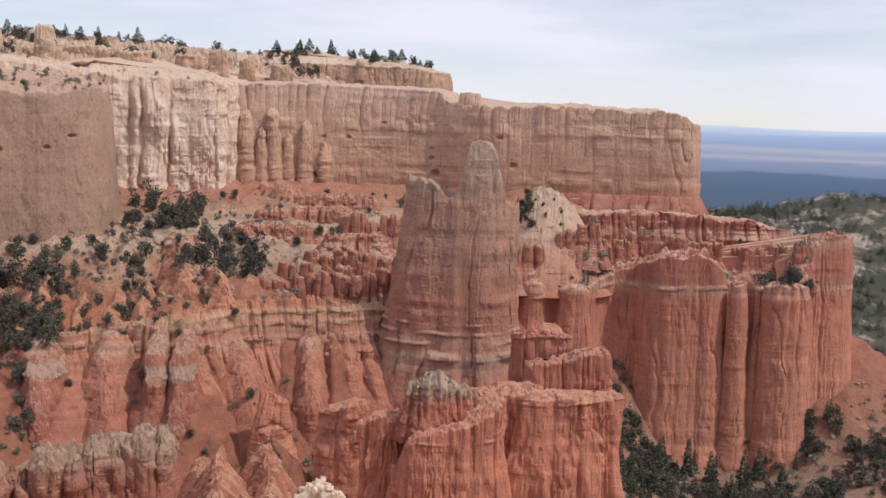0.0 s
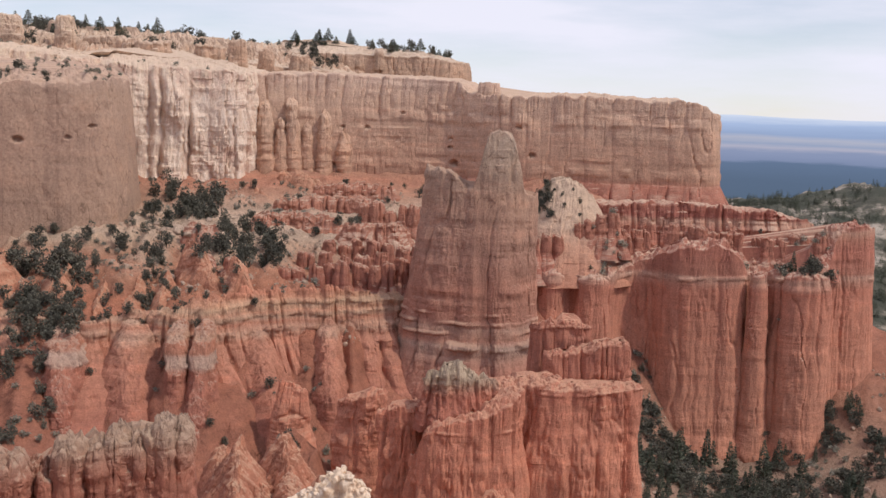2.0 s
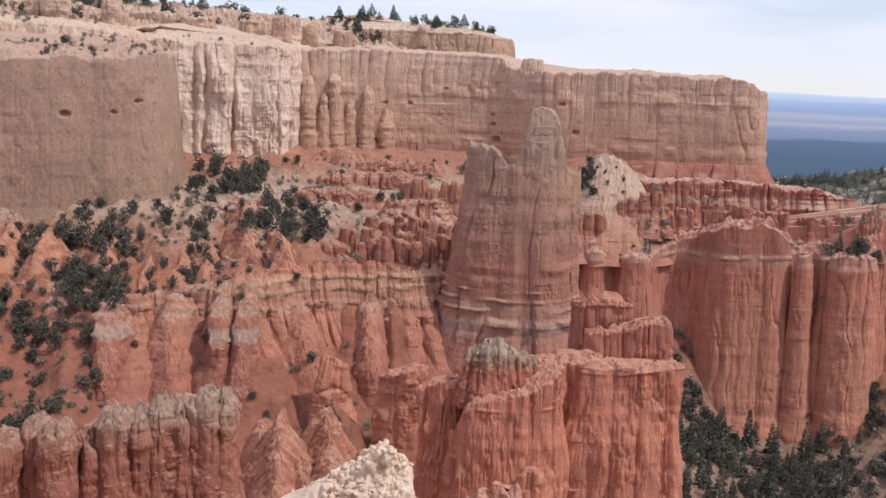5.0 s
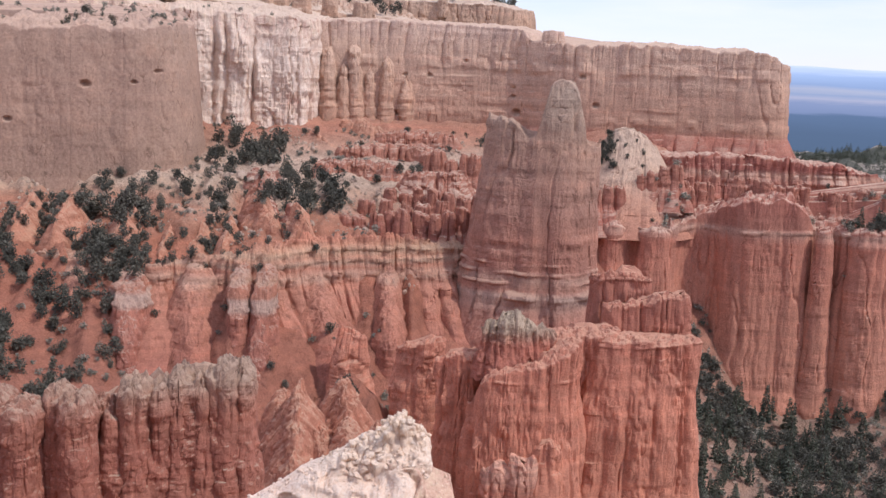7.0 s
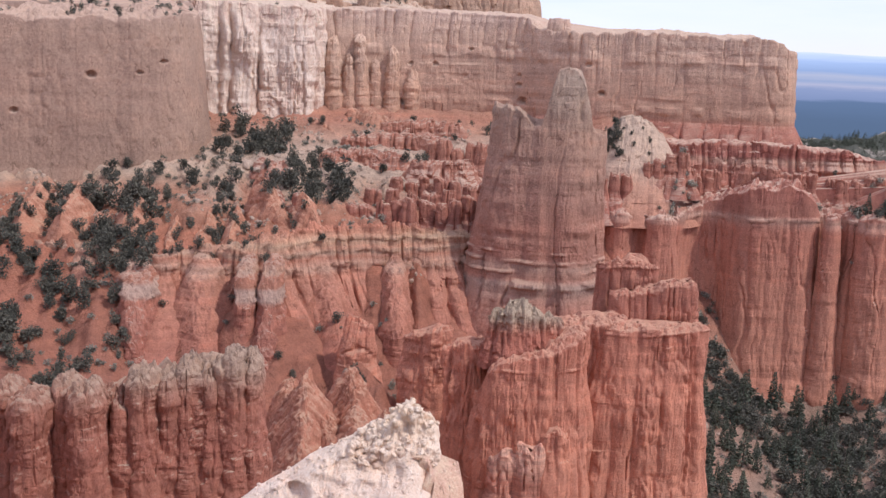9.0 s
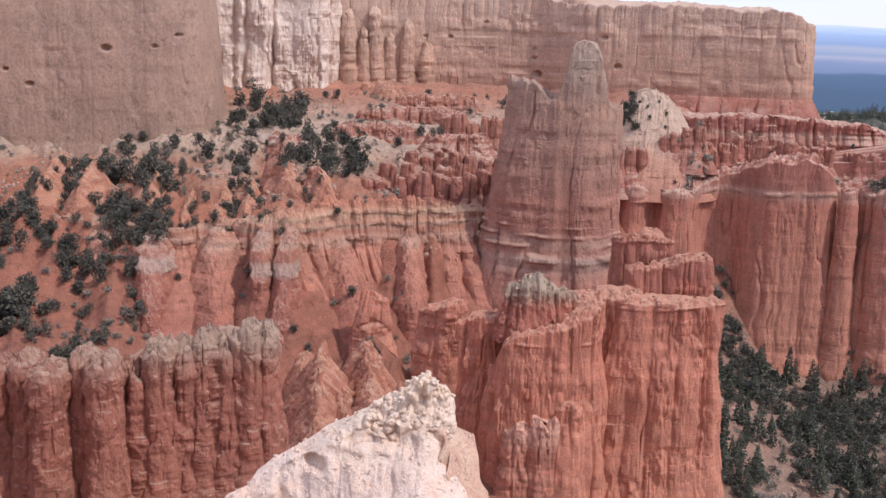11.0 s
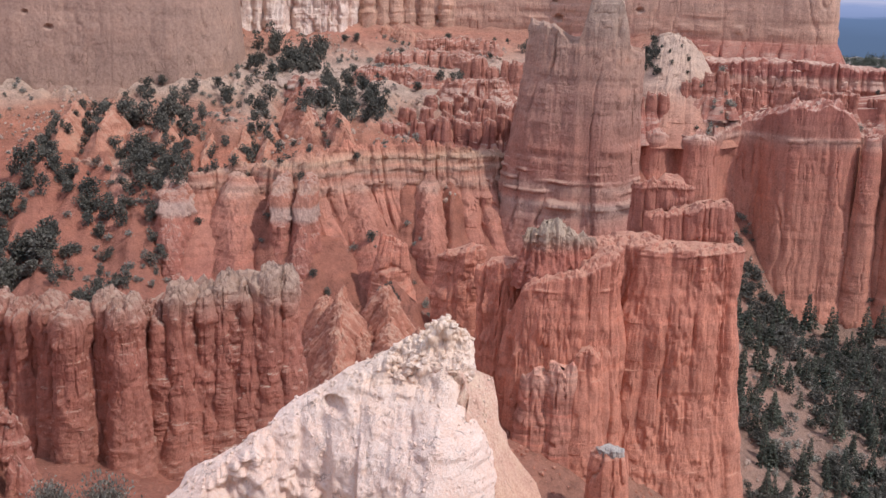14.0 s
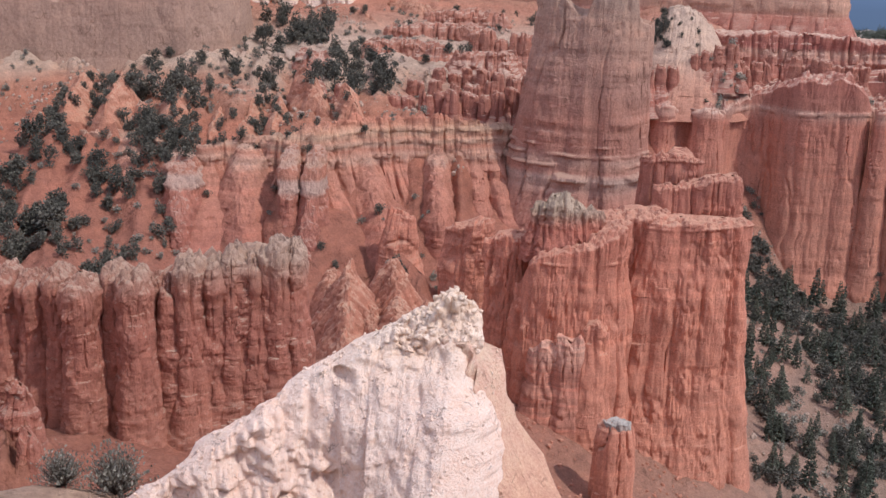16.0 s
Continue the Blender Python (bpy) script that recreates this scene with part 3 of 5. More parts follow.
head_loop = [(-112, 484, 13), (-92, 486, 13), (-60, 496, 14), (-30, 500, 13.5), (-2, 497, 12.5), (0, 494, 6.5), (22, 484, 6.2), (43, 483, 6.8), (58, 481, 7.2), (76, 478, 5.6), (94, 474, 6), (104, 473, 3.4), (109, 476, 1), (112, 486, 0), (112, 520, -2), (90, 560, -6), (0, 580, -6), (-112, 560, 2)]
cliff(body("cliff_headland", head_loop, M_HEAD, -62, 0.6, core=24, dome=1.5, batter=0.05, flute=1.3, wl=6.5, ledge=0.3, rough=0.5, crenel=1.1, skirt=(-30, 0.55), seed=2, fade=3.2, block=0.3, crack=0.7, swell=0.8, tall=1.6, scale=1.6, shelves=((-3.5, 0.5, 2.2), (-25.5, 0.5, 1.6)), pits=((-6, -17, 1.2), (-6, -13, 0.9), (-66, -27, 1.6), (-58, -26, 1.8), (-4, -24, 2.0), (-44, -9, 1.2), (-55, -9, 1.0), (24, -7, 1.2), (30, -19, 1.4), (-28, -2, 1.0))), "tan headland cliff with red foot and fluted upper edge")

white_loop = [(-176, 436, 14), (-158, 448, 13), (-146, 452, 15), (-128, 458, 14), (-116, 462, 14), (-100, 466, 13.5), (-93, 474, 13), (-92, 500, 14), (-96, 560, 16), (-180, 560, 22)]
cliff(body("cliff_white", white_loop, M_WHITE, -48, 0.55, core=26, dome=5, batter=0.02, flute=3.6, wl=10, ledge=0.35, rough=1.3, crenel=1.6, skirt=(-33, 0.5), seed=4, block=0.8, crack=1.4), "white and pink fluted limestone cliff")

left_loop = [(-290, 372, 8), (-230, 372, 7), (-190, 376, 5), (-166, 380, 5.5), (-148, 384, 5), (-134, 388, 6.5), (-127, 398, 6), (-130, 430, 8), (-144, 450, 12), (-290, 450, 16)]
cliff(body("cliff_left", left_loop, M_LEFT, -60, 0.5, core=16, dome=4, batter=0.1, flute=0.3, wl=17, ledge=0.06, rough=0.6, crenel=2.6, seed=6, skirt=(-47, 0.2), crack=0.3, block=0.06, swell=1.2, cap_noise=1.6, tall=1.4, scale=1.8, pits=((-156, -14, 1.6), (-133, -9, 1.0), (-140, -13, 1.0), (-182, -27, 1.3), (-190, -22, 1.0))), "broad tan sandstone cliff with small caves")
upper_loop = [(-300, 418, 22), (-230, 420, 20), (-190, 424, 19), (-168, 428, 18), (-152, 436, 16), (-150, 470, 18), (-300, 480, 24)]
cliff(body("cliff_upper", upper_loop, M_WHITE, -10, 0.55, core=14, dome=3, batter=0.15, flute=1.5, wl=6, rough=1.0, seed=7), "pale pink upper cliff tier with weathered edge")

rim_loop = [(-330, 520, 22), (-240, 520, 21), (-170, 520, 20), (-130, 530, 20), (-104, 545, 19), (-60, 600, 17), (-30, 640, 14), (-60, 760, 20), (-330, 760, 30)]
cliff(body("cliff_rim", rim_loop, M_RIM, 0, 0.8, core=62, dome=14, batter=0.3, flute=1.2, wl=12, rough=1.6, seed=8, cap_noise=2.4), "cream rim slope above the cliffs")
tier_loop = [(-130, 606, 27), (-90, 606, 28), (-50, 612, 28), (-12, 616, 27), (-1, 622, 25.5), (2, 640, 25), (-20, 690, 28), (-130, 690, 34)]
cliff(body("cliff_tier", tier_loop, M_RIM, 8, 0.7, core=30, dome=5, batter=0.08, flute=1.0, wl=6, rough=0.8, seed=9), "orange and cream cliff tier on the rim")

wall_loop = [(24, 428, -60), (31, 414, -62), (38, 413, -62), (42, 420, -63), (46, 415, -62.5), (57, 414.5, -63), (62, 424, -59), (74, 427, -56), (79, 419, -52), (84, 416, -50), (92, 415, -51), (98, 416, -48.5), (106, 415, -51), (110, 420, -60), (119, 422, -60), (122, 415, -60), (139, 415, -60), (143, 424, -50), (148, 426, -42), (160, 428, -42), (166, 440, -44), (164, 470, -48), (110, 480, -52), (30, 480, -52)]
cliff(body("cliff_red", wall_loop, M_WALL, -136, 0.45, core=8, dome=2.0, batter=0.045, flute=0.85, wl=9, ledge=0.12, rough=0.65, crenel=1.8, seed=11, block=0.2, crack=0.9, cap_noise=1.6, skirt=(-122, 0.35), tall=3.0, swell=1.6, fade=0.4, shelves=((-61.5, 0.3, 0.8),)), "tall red fluted cliff with white caprock")
step_loop = [(52, 462, -36), (62, 454, -38), (80, 457, -36), (98, 453, -37), (118, 451, -38), (134, 450, -40), (144, 452, -43), (148, 460, -44), (146, 484, -46), (110, 492, -44), (52, 490, -44)]
cliff(body("cliff_step", step_loop, M_WALL, -72, 0.5, core=7, dome=1.0, batter=0.18, flute=1.3, wl=5, ledge=0.8, skirt=(-47, 0.35), rough=0.9, crenel=1.6, seed=12, block=1.0, crack=1.0), "banded red and white ledge below the headland")


def thing(ob, label, category, group=""):
    return tagged(ob, label, category, group)


# ---- free-standing rocks ----
PILLARS = [([(32.8, 415.5, 3.2, -61), (36.4, 415, 3.2, -60.4)], 6.5, "rounded red pillar with a white cap"), ([(47, 416, 3.4, -62.6), (51, 415, 3.8, -61.6), (55, 416, 3.4, -62.4)], 7.5, "broad red pillar with a white cap"),
           ([(112.4, 416, 2.4, -59.6), (115.6, 415.5, 2.4, -58.8)], 5.0, "slim red pillar with a pale cap"), ([(126, 415.5, 3.6, -59.6), (132, 414.5, 4.6, -58.2), (138, 416, 3.6, -59.4)], 8.0, "broad red pillar with a white cap")]
for k, (line, wide, text) in enumerate(PILLARS):
    thing(fin("cliff_pillar", line, M_WALL, -134, step=0.36, batter=0.035, flute=0.5, wl=wide, ledge=0.15, rough=0.65, crenel=1.2, seed=160 + k, block=0.25, crack=0.9, tall=2.8, swell=1.4, cut=0.08, rise=0.7, rounding=1.2, cap_noise=0.8, profile=[(-134, 3.5), (-118, 0.8), (-90, 0.2), (-68, 0), (-64, 0.3), (-62, -0.2), (-55, -0.2)]), text, "rock", "cliff pillars")

thing(body("cap_block", [(5.5, 493, 12), (9.5, 492, 12.2), (14.5, 493, 12), (15.5, 498, 12), (10.5, 501, 12), (5.5, 499, 12)], M_HEAD, 3, 0.5, core=3, dome=0.3, batter=0.0, flute=0.4, wl=4, ledge=0.3, rough=0.3, crenel=0.3, seed=14), "square tan caprock block on the headland", "rock")

tower = fin("rock_tower", [(-7.5, 331, 5.5, -17.5), (-3, 332, 8, -18.4), (2.2, 332, 9, -22.5), (5.6, 331, 9, -22.5), (6.6, 331, 8, -9), (9.5, 331, 7.5, -7), (12.5, 331, 7.5, -5.6), (15.4, 331, 7.5, -8), (17.2, 331, 7, -17), (18.4, 331, 6.5, -25)], M_TOWER, -104, step=0.36, batter=0.14, flute=0.28, wl=8.5, ledge=0.2, rough=0.55, crenel=1.5, seed=15, rise=0.2, swell=0.9, steep=0.75, block=0.3, crack=1.1, scale=0.8, tall=2.6, cut=0.22,
            profile=[(-104, 9), (-92, 6), (-82, 3.6), (-75, 1.2), (-71.5, 0.5), (-69, 0.7), (-61, 0.1), (-58, 0)], shelves=((-69.0, 1.5, 1.1), (-65.4, 0.5, 0.5), (-62.4, 0.7, 0.5), (-59.6, 0.4, 0.4)), crease=1.3)
thing(tower, "tall banded rock tower, grey above and red below", "rock")

B = dict(step=0.27, ledge=0.16, rough=0.75, batter=0.05, block=0.3, crack=0.8, scale=0.6, tall=3.2, cut=0.1, cleft=1.2, swell=1.8)
BUTTE = [
    ([(-15.5, 238, 2.0, -66.5), (-12.5, 238, 3.2, -64.4), (-9.5, 239, 3, -65)], 3.2, 1.0, "red rock fin with pale ledge"),
    ([(-8.5, 232, 1.6, -75), (-6, 231, 2.6, -68), (-1, 231, 3.2, -65.6), (4, 231, 3.4, -65.2), (8, 232, 3.2, -62.5), (11.5, 235, 3.2, -60)], 3.4, 0.9, "red fluted rock fin with a scree-covered saddle"),
    ([(6, 239, 4, -60.5), (11, 241, 4.5, -59.6)], 4.0, 0.8, "red fluted rock fin"),
    ([(13.5, 242, 5, -59.8), (19, 244, 6, -59.2)], 4.4, 0.8, "red fluted rock fin"),
    ([(18.5, 256, 2.2, -50), (22, 256, 2.4, -49), (26, 256, 2.4, -48.2), (29, 255, 1.8, -49.5)], 2.0, 2.2, "crenellated red rock blade"),
    ([(22, 249, 2.6, -55.2), (29, 250, 2.6, -53.6), (34, 250, 2.6, -52), (38, 250, 2.0, -51.6)], 2.2, 1.2, "crenellated red rock blade with pale ledge"),
    ([(19, 240, 4.5, -60.4), (26, 241, 5.5, -60.2), (33, 241, 5.0, -60), (38.5, 242, 3.6, -60.2)], 3.6, 0.6, "tall red fluted rock fin with flat top"),
    ([(-5, 226, 1.3, -88), (-2.5, 226, 1.5, -85.5), (-0.5, 226, 1.2, -87)], 1.7, 1.6, "low red and pale pillars at the butte's foot"),
    ([(1.0, 225, 1.3, -84.5), (3.6, 225, 1.5, -85.5), (5, 225.5, 1.2, -84)], 1.6, 1.6, "low red and pale pillars at the butte's foot"),
    ([(6.5, 226, 1.5, -82), (8.5, 226.5, 1.8, -80.2), (10, 227.5, 1.3, -82.5)], 2.0, 1.0, "rounded red pillar leaning on the butte"),
]
for k, (line, wide, jag, text) in enumerate(BUTTE):
    thing(fin("rock_fin", line, M_PILLAR if 7 <= k <= 8 else M_BUTTE, -124, flute=0.27 * wide, wl=wide * 1.4, crease=1.6, crenel=jag, seed=20 + k, shelves=((line[1][3] - 0.7, 0.3, 0.35),), profile=[(-124, 3.2), (-100, 1.2), (-80, 0.3), (-66, 0)], **B), text, "rock", "butte fins")
thing(fin("rock_fin", [(-6, 235, 2.0, -58.5), (-1.5, 235, 2.4, -55), (1, 235.5, 2.2, -56), (4, 236, 2.0, -59), (8, 237, 2.2, -59.8)], M_PINN, -69, flute=0.6, wl=2.0, crenel=2.0, seed=32, step=0.22, ledge=0.4, rough=0.9, batter=0.2, block=0.8, scale=0.35, cut=0.2, cap_noise=1.1, cleft=1.5, shelves=((-57.4, 0.6, 0.7),), profile=[(-70, 1.2), (-63, 0.5), (-60, 0)]), "red pinnacle with greenish grey cap", "rock", "butte fins")
thing(fin("rock_pillar", [(11, 204, 2.3, -94), (15, 204, 2.3, -94)], M_BUTTE, -122, flute=0.6, wl=2.5, crenel=0.3, seed=29, **B), "red pillar with grey flat cap", "rock", "butte fins")

slab = fin("cap_slab", [(11.4, 203.6, 1.5, -92.7), (13, 203.4, 1.7, -92.5), (14.8, 203.8, 1.4, -92.9)], M_CAPGREY, -94.6, step=0.16, batter=0.0, flute=0.2, wl=1.6, ledge=0.2, rough=0.3, crenel=0.4, seed=30, rise=0.2, cap_noise=0.2, block=0.2, scale=0.2, rounding=0.3, bed=0.8)
thing(slab, "flat grey caprock slab on a red pillar", "rock")

front = [(-114, 153, 3.5, -53), (-104, 151, 3.5, -51), (-95, 150, 3.5, -52.5), (-86, 149, 3.5, -52), (-76, 148, 3.5, -52), (-66, 149, 3.5, -51), (-56, 151, 3.5, -50), (-48, 153, 3.5, -47), (-42, 155, 3, -46)]
cliff(fin("cliff_front", front, M_FRONT, -80, step=0.26, batter=0.09, flute=1.2, wl=4.2, ledge=0.16, rough=0.6, crenel=1.9, seed=31, cap_noise=1.0, block=0.4, cleft=2.0, crack=0.8, bed=1.4, scale=0.35, tall=1.2, rise=0.2), "red cliff joining a row of hoodoo columns")
COLUMNS = [(-104, 147, 2.8, -49.5), (-98.5, 146, 2.6, -50.5), (-93, 145.5, 2.7, -51), (-87, 145, 2.4, -50), (-82, 144.5, 2.4, -49.6), (-77.4, 144, 2.2, -50.2), (-73, 143.5, 2.0, -48.6), (-68.6, 140.5, 2.5, -49.2), (-64.6, 144, 1.7, -47.8), (-61, 142, 2.6, -48.0), (-57, 145.5, 1.4, -51),
           (-54.2, 146, 2.1, -46.6), (-50.6, 148, 1.3, -47), (-48.2, 149, 1.7, -45.8), (-44.9, 150, 1.9, -46.8), (-41.8, 150.5, 1.7, -44.6), (-39.4, 151.5, 1.3, -45)]
for k, (x, y, w, z) in enumerate(COLUMNS):
    foot = -72 + 7 * max(0.0, (x + 60) / 22)
    thing(fin("hoodoo_column", [(x - 0.1 * w, y + 5, w * 0.95, z - 0.4), (x, y + 2, w, z), (x + 0.05 * w, y, w * 0.85, z - 0.5)], M_FRONT, -82, step=0.19, batter=0.015, flute=0.3, wl=2.8, ledge=0.12, rough=0.48, crenel=1.0, seed=310 + k, cap_noise=0.7, block=0.3, cleft=1.6, crack=0.5, bed=1.5, scale=0.32, tall=1.5, rise=0.5, cut=0.16, rounding=0.9,
              profile=[(foot - 6, 2.6), (foot, 1.0), (foot + 8, 0.35), (z - 5.5, -0.1), (z - 4.2, 0.25), (z - 1.5, 0.1), (z, -0.3)]), "red hoodoo column with grey knobbly top", "rock", "front hoodoo columns")

band = [(-152, 313, -62), (-130, 306, -62), (-112, 304, -62), (-104, 298, -63), (-98, 305, -61), (-88, 304, -60), (-80, 300, -59), (-72, 302, -57), (-64, 310, -55), (-50, 320, -54.6), (-38, 326, -55), (-24, 330, -57), (-14, 336, -58), (-20, 350, -70), (-60, 340, -70), (-100, 324, -70), (-150, 330, -70)]
cliff(body("cliff_band", band, M_BAND, -98, 0.42, core=4, dome=0.5, batter=0.22, flute=0.9, wl=4.5, ledge=0.5, rough=1.1, crenel=2.2, seed=33, cap_noise=1.6, skirt=(-67, 0.7), block=0.7, crack=0.8, shelves=((-57.2, 0.5, 0.7), (-60.5, 0.6, 0.8), (-64.6, 0.6, 0.8))), "pale banded ledge across the red badlands")

# badland spurs with pale caps
S = dict(step=0.34, ledge=0.3, rough=0.9, block=0.5, crack=0.9, scale=0.6, cut=0.22)
SPURS = [
    ([(-110, 300, 3.4, -63), (-108, 292, 3.4, -65), (-106.5, 286, 2.6, -71), (-105, 279, 1.8, -82)], 0.3, "red badland spur with white caprock"),
    ([(-91, 302, 4, -62), (-89.5, 295, 3.4, -66), (-87, 284, 1.6, -80)], 0.62, "orange badland ridge below the pale band"),
    ([(-77, 297, 2.2, -60.5), (-76, 289, 2.2, -62.5), (-75.5, 285, 1.8, -72)], 0.1, "red pillar with white caprock"),
    ([(-70, 297, 2.5, -59.5), (-69.5, 290, 2.3, -61.5), (-69, 284, 1.8, -73), (-68, 277, 1.4, -85)], 0.14, "red pillar with white caprock"),
]
SPURS += [
    ([(-60, 314, 2.4, -62), (-54, 301, 2.2, -72), (-48, 288, 1.6, -85)], 0.7, "smooth orange badland ridge"),
    ([(-39, 320, 2, -63), (-36.5, 307, 1.8, -72), (-34.5, 297, 1.4, -81)], 0.4, "red badland ridge below the pale band"),
    ([(-128, 306, 3, -62), (-125, 295, 2.4, -70), (-123, 286, 1.8, -80)], 0.6, "red badland ridge below the pale band"),
    ([(-45, 223, 1.2, -69.5), (-44, 214, 1.6, -75), (-43, 205, 1.6, -83)], 0.55, "orange badland cone with a fluted flank"),
    ([(-34, 218, 1.2, -75), (-32, 208, 1.4, -79), (-30, 200, 1.2, -85)], 0.5, "orange badland cone with a fluted flank"),
]
for k, (line, lean, text) in enumerate(SPURS):
    thing(fin("rock_spur", line, M_SPUR if lean < 0.38 else M_FIN if k in (7, 8) else M_BAND, -98, batter=lean, flute=0.55, wl=4, seed=40 + k, shelves=((-66.5, 0.7, 1.7), (-70.2, 0.5, 0.5)) if lean < 0.38 else (), **S), text, "rock", "badland spurs")
thing(fin("rock_spur", [(-27, 262, 2.6, -71), (-19, 259, 3, -67.5)], M_BUTTE, -98, batter=0.12, flute=0.8, wl=3.5, seed=44, **S), "red fin with a pale ledge on top", "rock", "badland spurs")
thing(fin("rock_spur", [(-46, 285, 1.0, -73), (-41, 284, 1.0, -75)], M_BUTTE, -92, batter=0.35, flute=0.7, wl=2.5, seed=45, **S), "small red fin with pale tip", "rock", "badland spurs")
thing(fin("rock_spur", [(-83, 345, 2.0, -44), (-78, 334, 2.4, -51)], M_HOODOO, -64, batter=0.3, flute=0.8, wl=3, seed=46, **S), "orange red fin on the bushy slope", "rock", "badland spurs")
thing(fin("rock_spur", [(-72, 337, 2.2, -47.5), (-68, 334, 2.0, -49)], M_HOODOO, -64, batter=0.25, flute=0.6, wl=3, seed=47, **S), "rounded orange red knob", "rock", "badland spurs")

TRIANGLES = [(-153, 319, -52, 0.7), (-139, 316, -51.5, 0.62), (-120.4, 317, -53.6, 0.78), (-106, 312, -59.5, 0.6), (-97, 316, -58, 0.7), (-88.5, 318, -56.6, 0.6)]
for k, (x, y, z, lean) in enumerate(TRIANGLES):
    thing(fin("talus_fin", [(x - 2, y + 16, 0.9, z + 4.5), (x - 0.6, y + 7, 0.7, z + 1.5), (x, y, 0.5, z), (x + 0.4, y - 4, 0.4, z - 5)], M_FIN, -74, step=0.34, batter=lean, flute=0.35, wl=3.5, crenel=0.5, seed=90 + k, ledge=0.15, rough=0.7, block=0.2, scale=0.6, crack=0.4, tall=1.6, cut=0.15), "smooth orange fin rising from the talus", "rock", "talus fins")
thing(fin("talus_fin", [(-86, 340, 1.0, -43), (-81, 335, 1.2, -44), (-76, 329, 1.0, -51), (-72, 325, 0.8, -58)], M_FIN, -74, step=0.34, batter=0.42, flute=0.5, wl=3, crenel=0.8, seed=98, ledge=0.2, rough=0.9, block=0.3, scale=0.6, cut=0.15), "leaning orange fin below the juniper thicket", "rock", "talus fins")
thing(fin("talus_fin", [(-69.5, 330, 1.3, -47), (-67, 327, 1.4, -46.5), (-64, 324, 1.0, -52), (-61.5, 322, 0.8, -57)], M_FIN, -74, step=0.34, batter=0.36, flute=0.5, wl=3, crenel=0.8, seed=99, ledge=0.2, rough=0.9, block=0.3, scale=0.6, cut=0.15), "leaning orange fin below the juniper thicket", "rock", "talus fins")
# orange lumps under the headland, and its rounded buttresses
for k, (x, y, w, z) in enumerate([(-76, 470, 2.2, -30), (-69, 468, 2.6, -29), (-63, 466, 2.4, -32), (-57, 464, 2.2, -34.5), (-50, 462, 2.4, -37), (-44, 458, 1.8, -39), (-38, 460, 2.2, -39), (-84, 452, 2.0, -36), (-72, 446, 1.8, -38.5)]):
    thing(fin("orange_outcrop", [(x - w, y + 3, w * 0.6, z + 0.5), (x + w * 0.4, y, w * 0.6, z), (x + w * 1.5, y - 2, w * 0.5, z - 2.5)], M_FIN, -56, step=0.42, batter=0.5, flute=0.6, wl=3, crenel=1.0, seed=120 + k, ledge=0.3, rough=1.0, block=0.4, scale=0.6, cut=0.2), "knobby orange outcrop under the cliff", "rock", "orange outcrops")
for k, (x, y, w, z) in enumerate([(-88, 484.5, 2.8, 1), (-81, 486, 2.0, -6), (-76.5, 487.5, 2.4, 3), (-70, 490.5, 2.0, -8), (-63, 493, 2.6, -2), (-54, 495.5, 2.2, -9)]):
    thing(fin("cliff_buttress", [(x - w * 0.5, y + 6, w, z + 1), (x, y + 2, w * 0.9, z), (x, y - 1, w * 0.7, z - 2)], M_ORANGECLIFF, -34, step=0.42, batter=0.05, flute=0.6, wl=3.4, crenel=1.4, seed=140 + k, ledge=0.4, rough=0.9, block=0.5, scale=0.8, cut=0.3, rounding=1.5, profile=[(-34, 0.3), (-28, 0.9), (-20, 0.6), (z - 3, 0), (z, -0.5)]), "rounded orange buttress against the pale cliff", "rock", "cliff buttresses")

thing(fin("debris_cone", [(35, 447, 1.2, -28.5), (42, 446, 1.5, -26.3), (47, 445, 1.5, -28.2), (52, 445, 1.2, -33)], M_CONE, -66, step=0.45, batter=0.85, flute=0.5, wl=5, crenel=0.8, seed=49, ledge=0.3, rough=1.3, block=0.5, scale=0.7, cap_noise=0.8, cut=0.3), "pale debris cone dotted with small bushes", "rock")

for k, (x, y, w, z) in enumerate([(-47.5, 219, 1.3, -76.5), (-39, 214, 1.2, -79), (-50, 226, 1.4, -75.5), (-27, 214, 1.1, -77.5), (-36, 228, 1.6, -73)]):
    thing(fin("badland_hillock", [(x - w, y + 6, w, z + 1), (x, y, w * 0.8, z), (x + w * 0.8, y - 6, w * 0.6, z - 6)], M_FIN, -96, step=0.26, batter=0.5, flute=0.5, wl=2.2, crenel=1.2, seed=170 + k, ledge=0.3, rough=0.9, block=0.3, scale=0.45, cut=0.15, crease=1.6), "eroded orange and pale badland hillock", "rock", "badland hillocks")

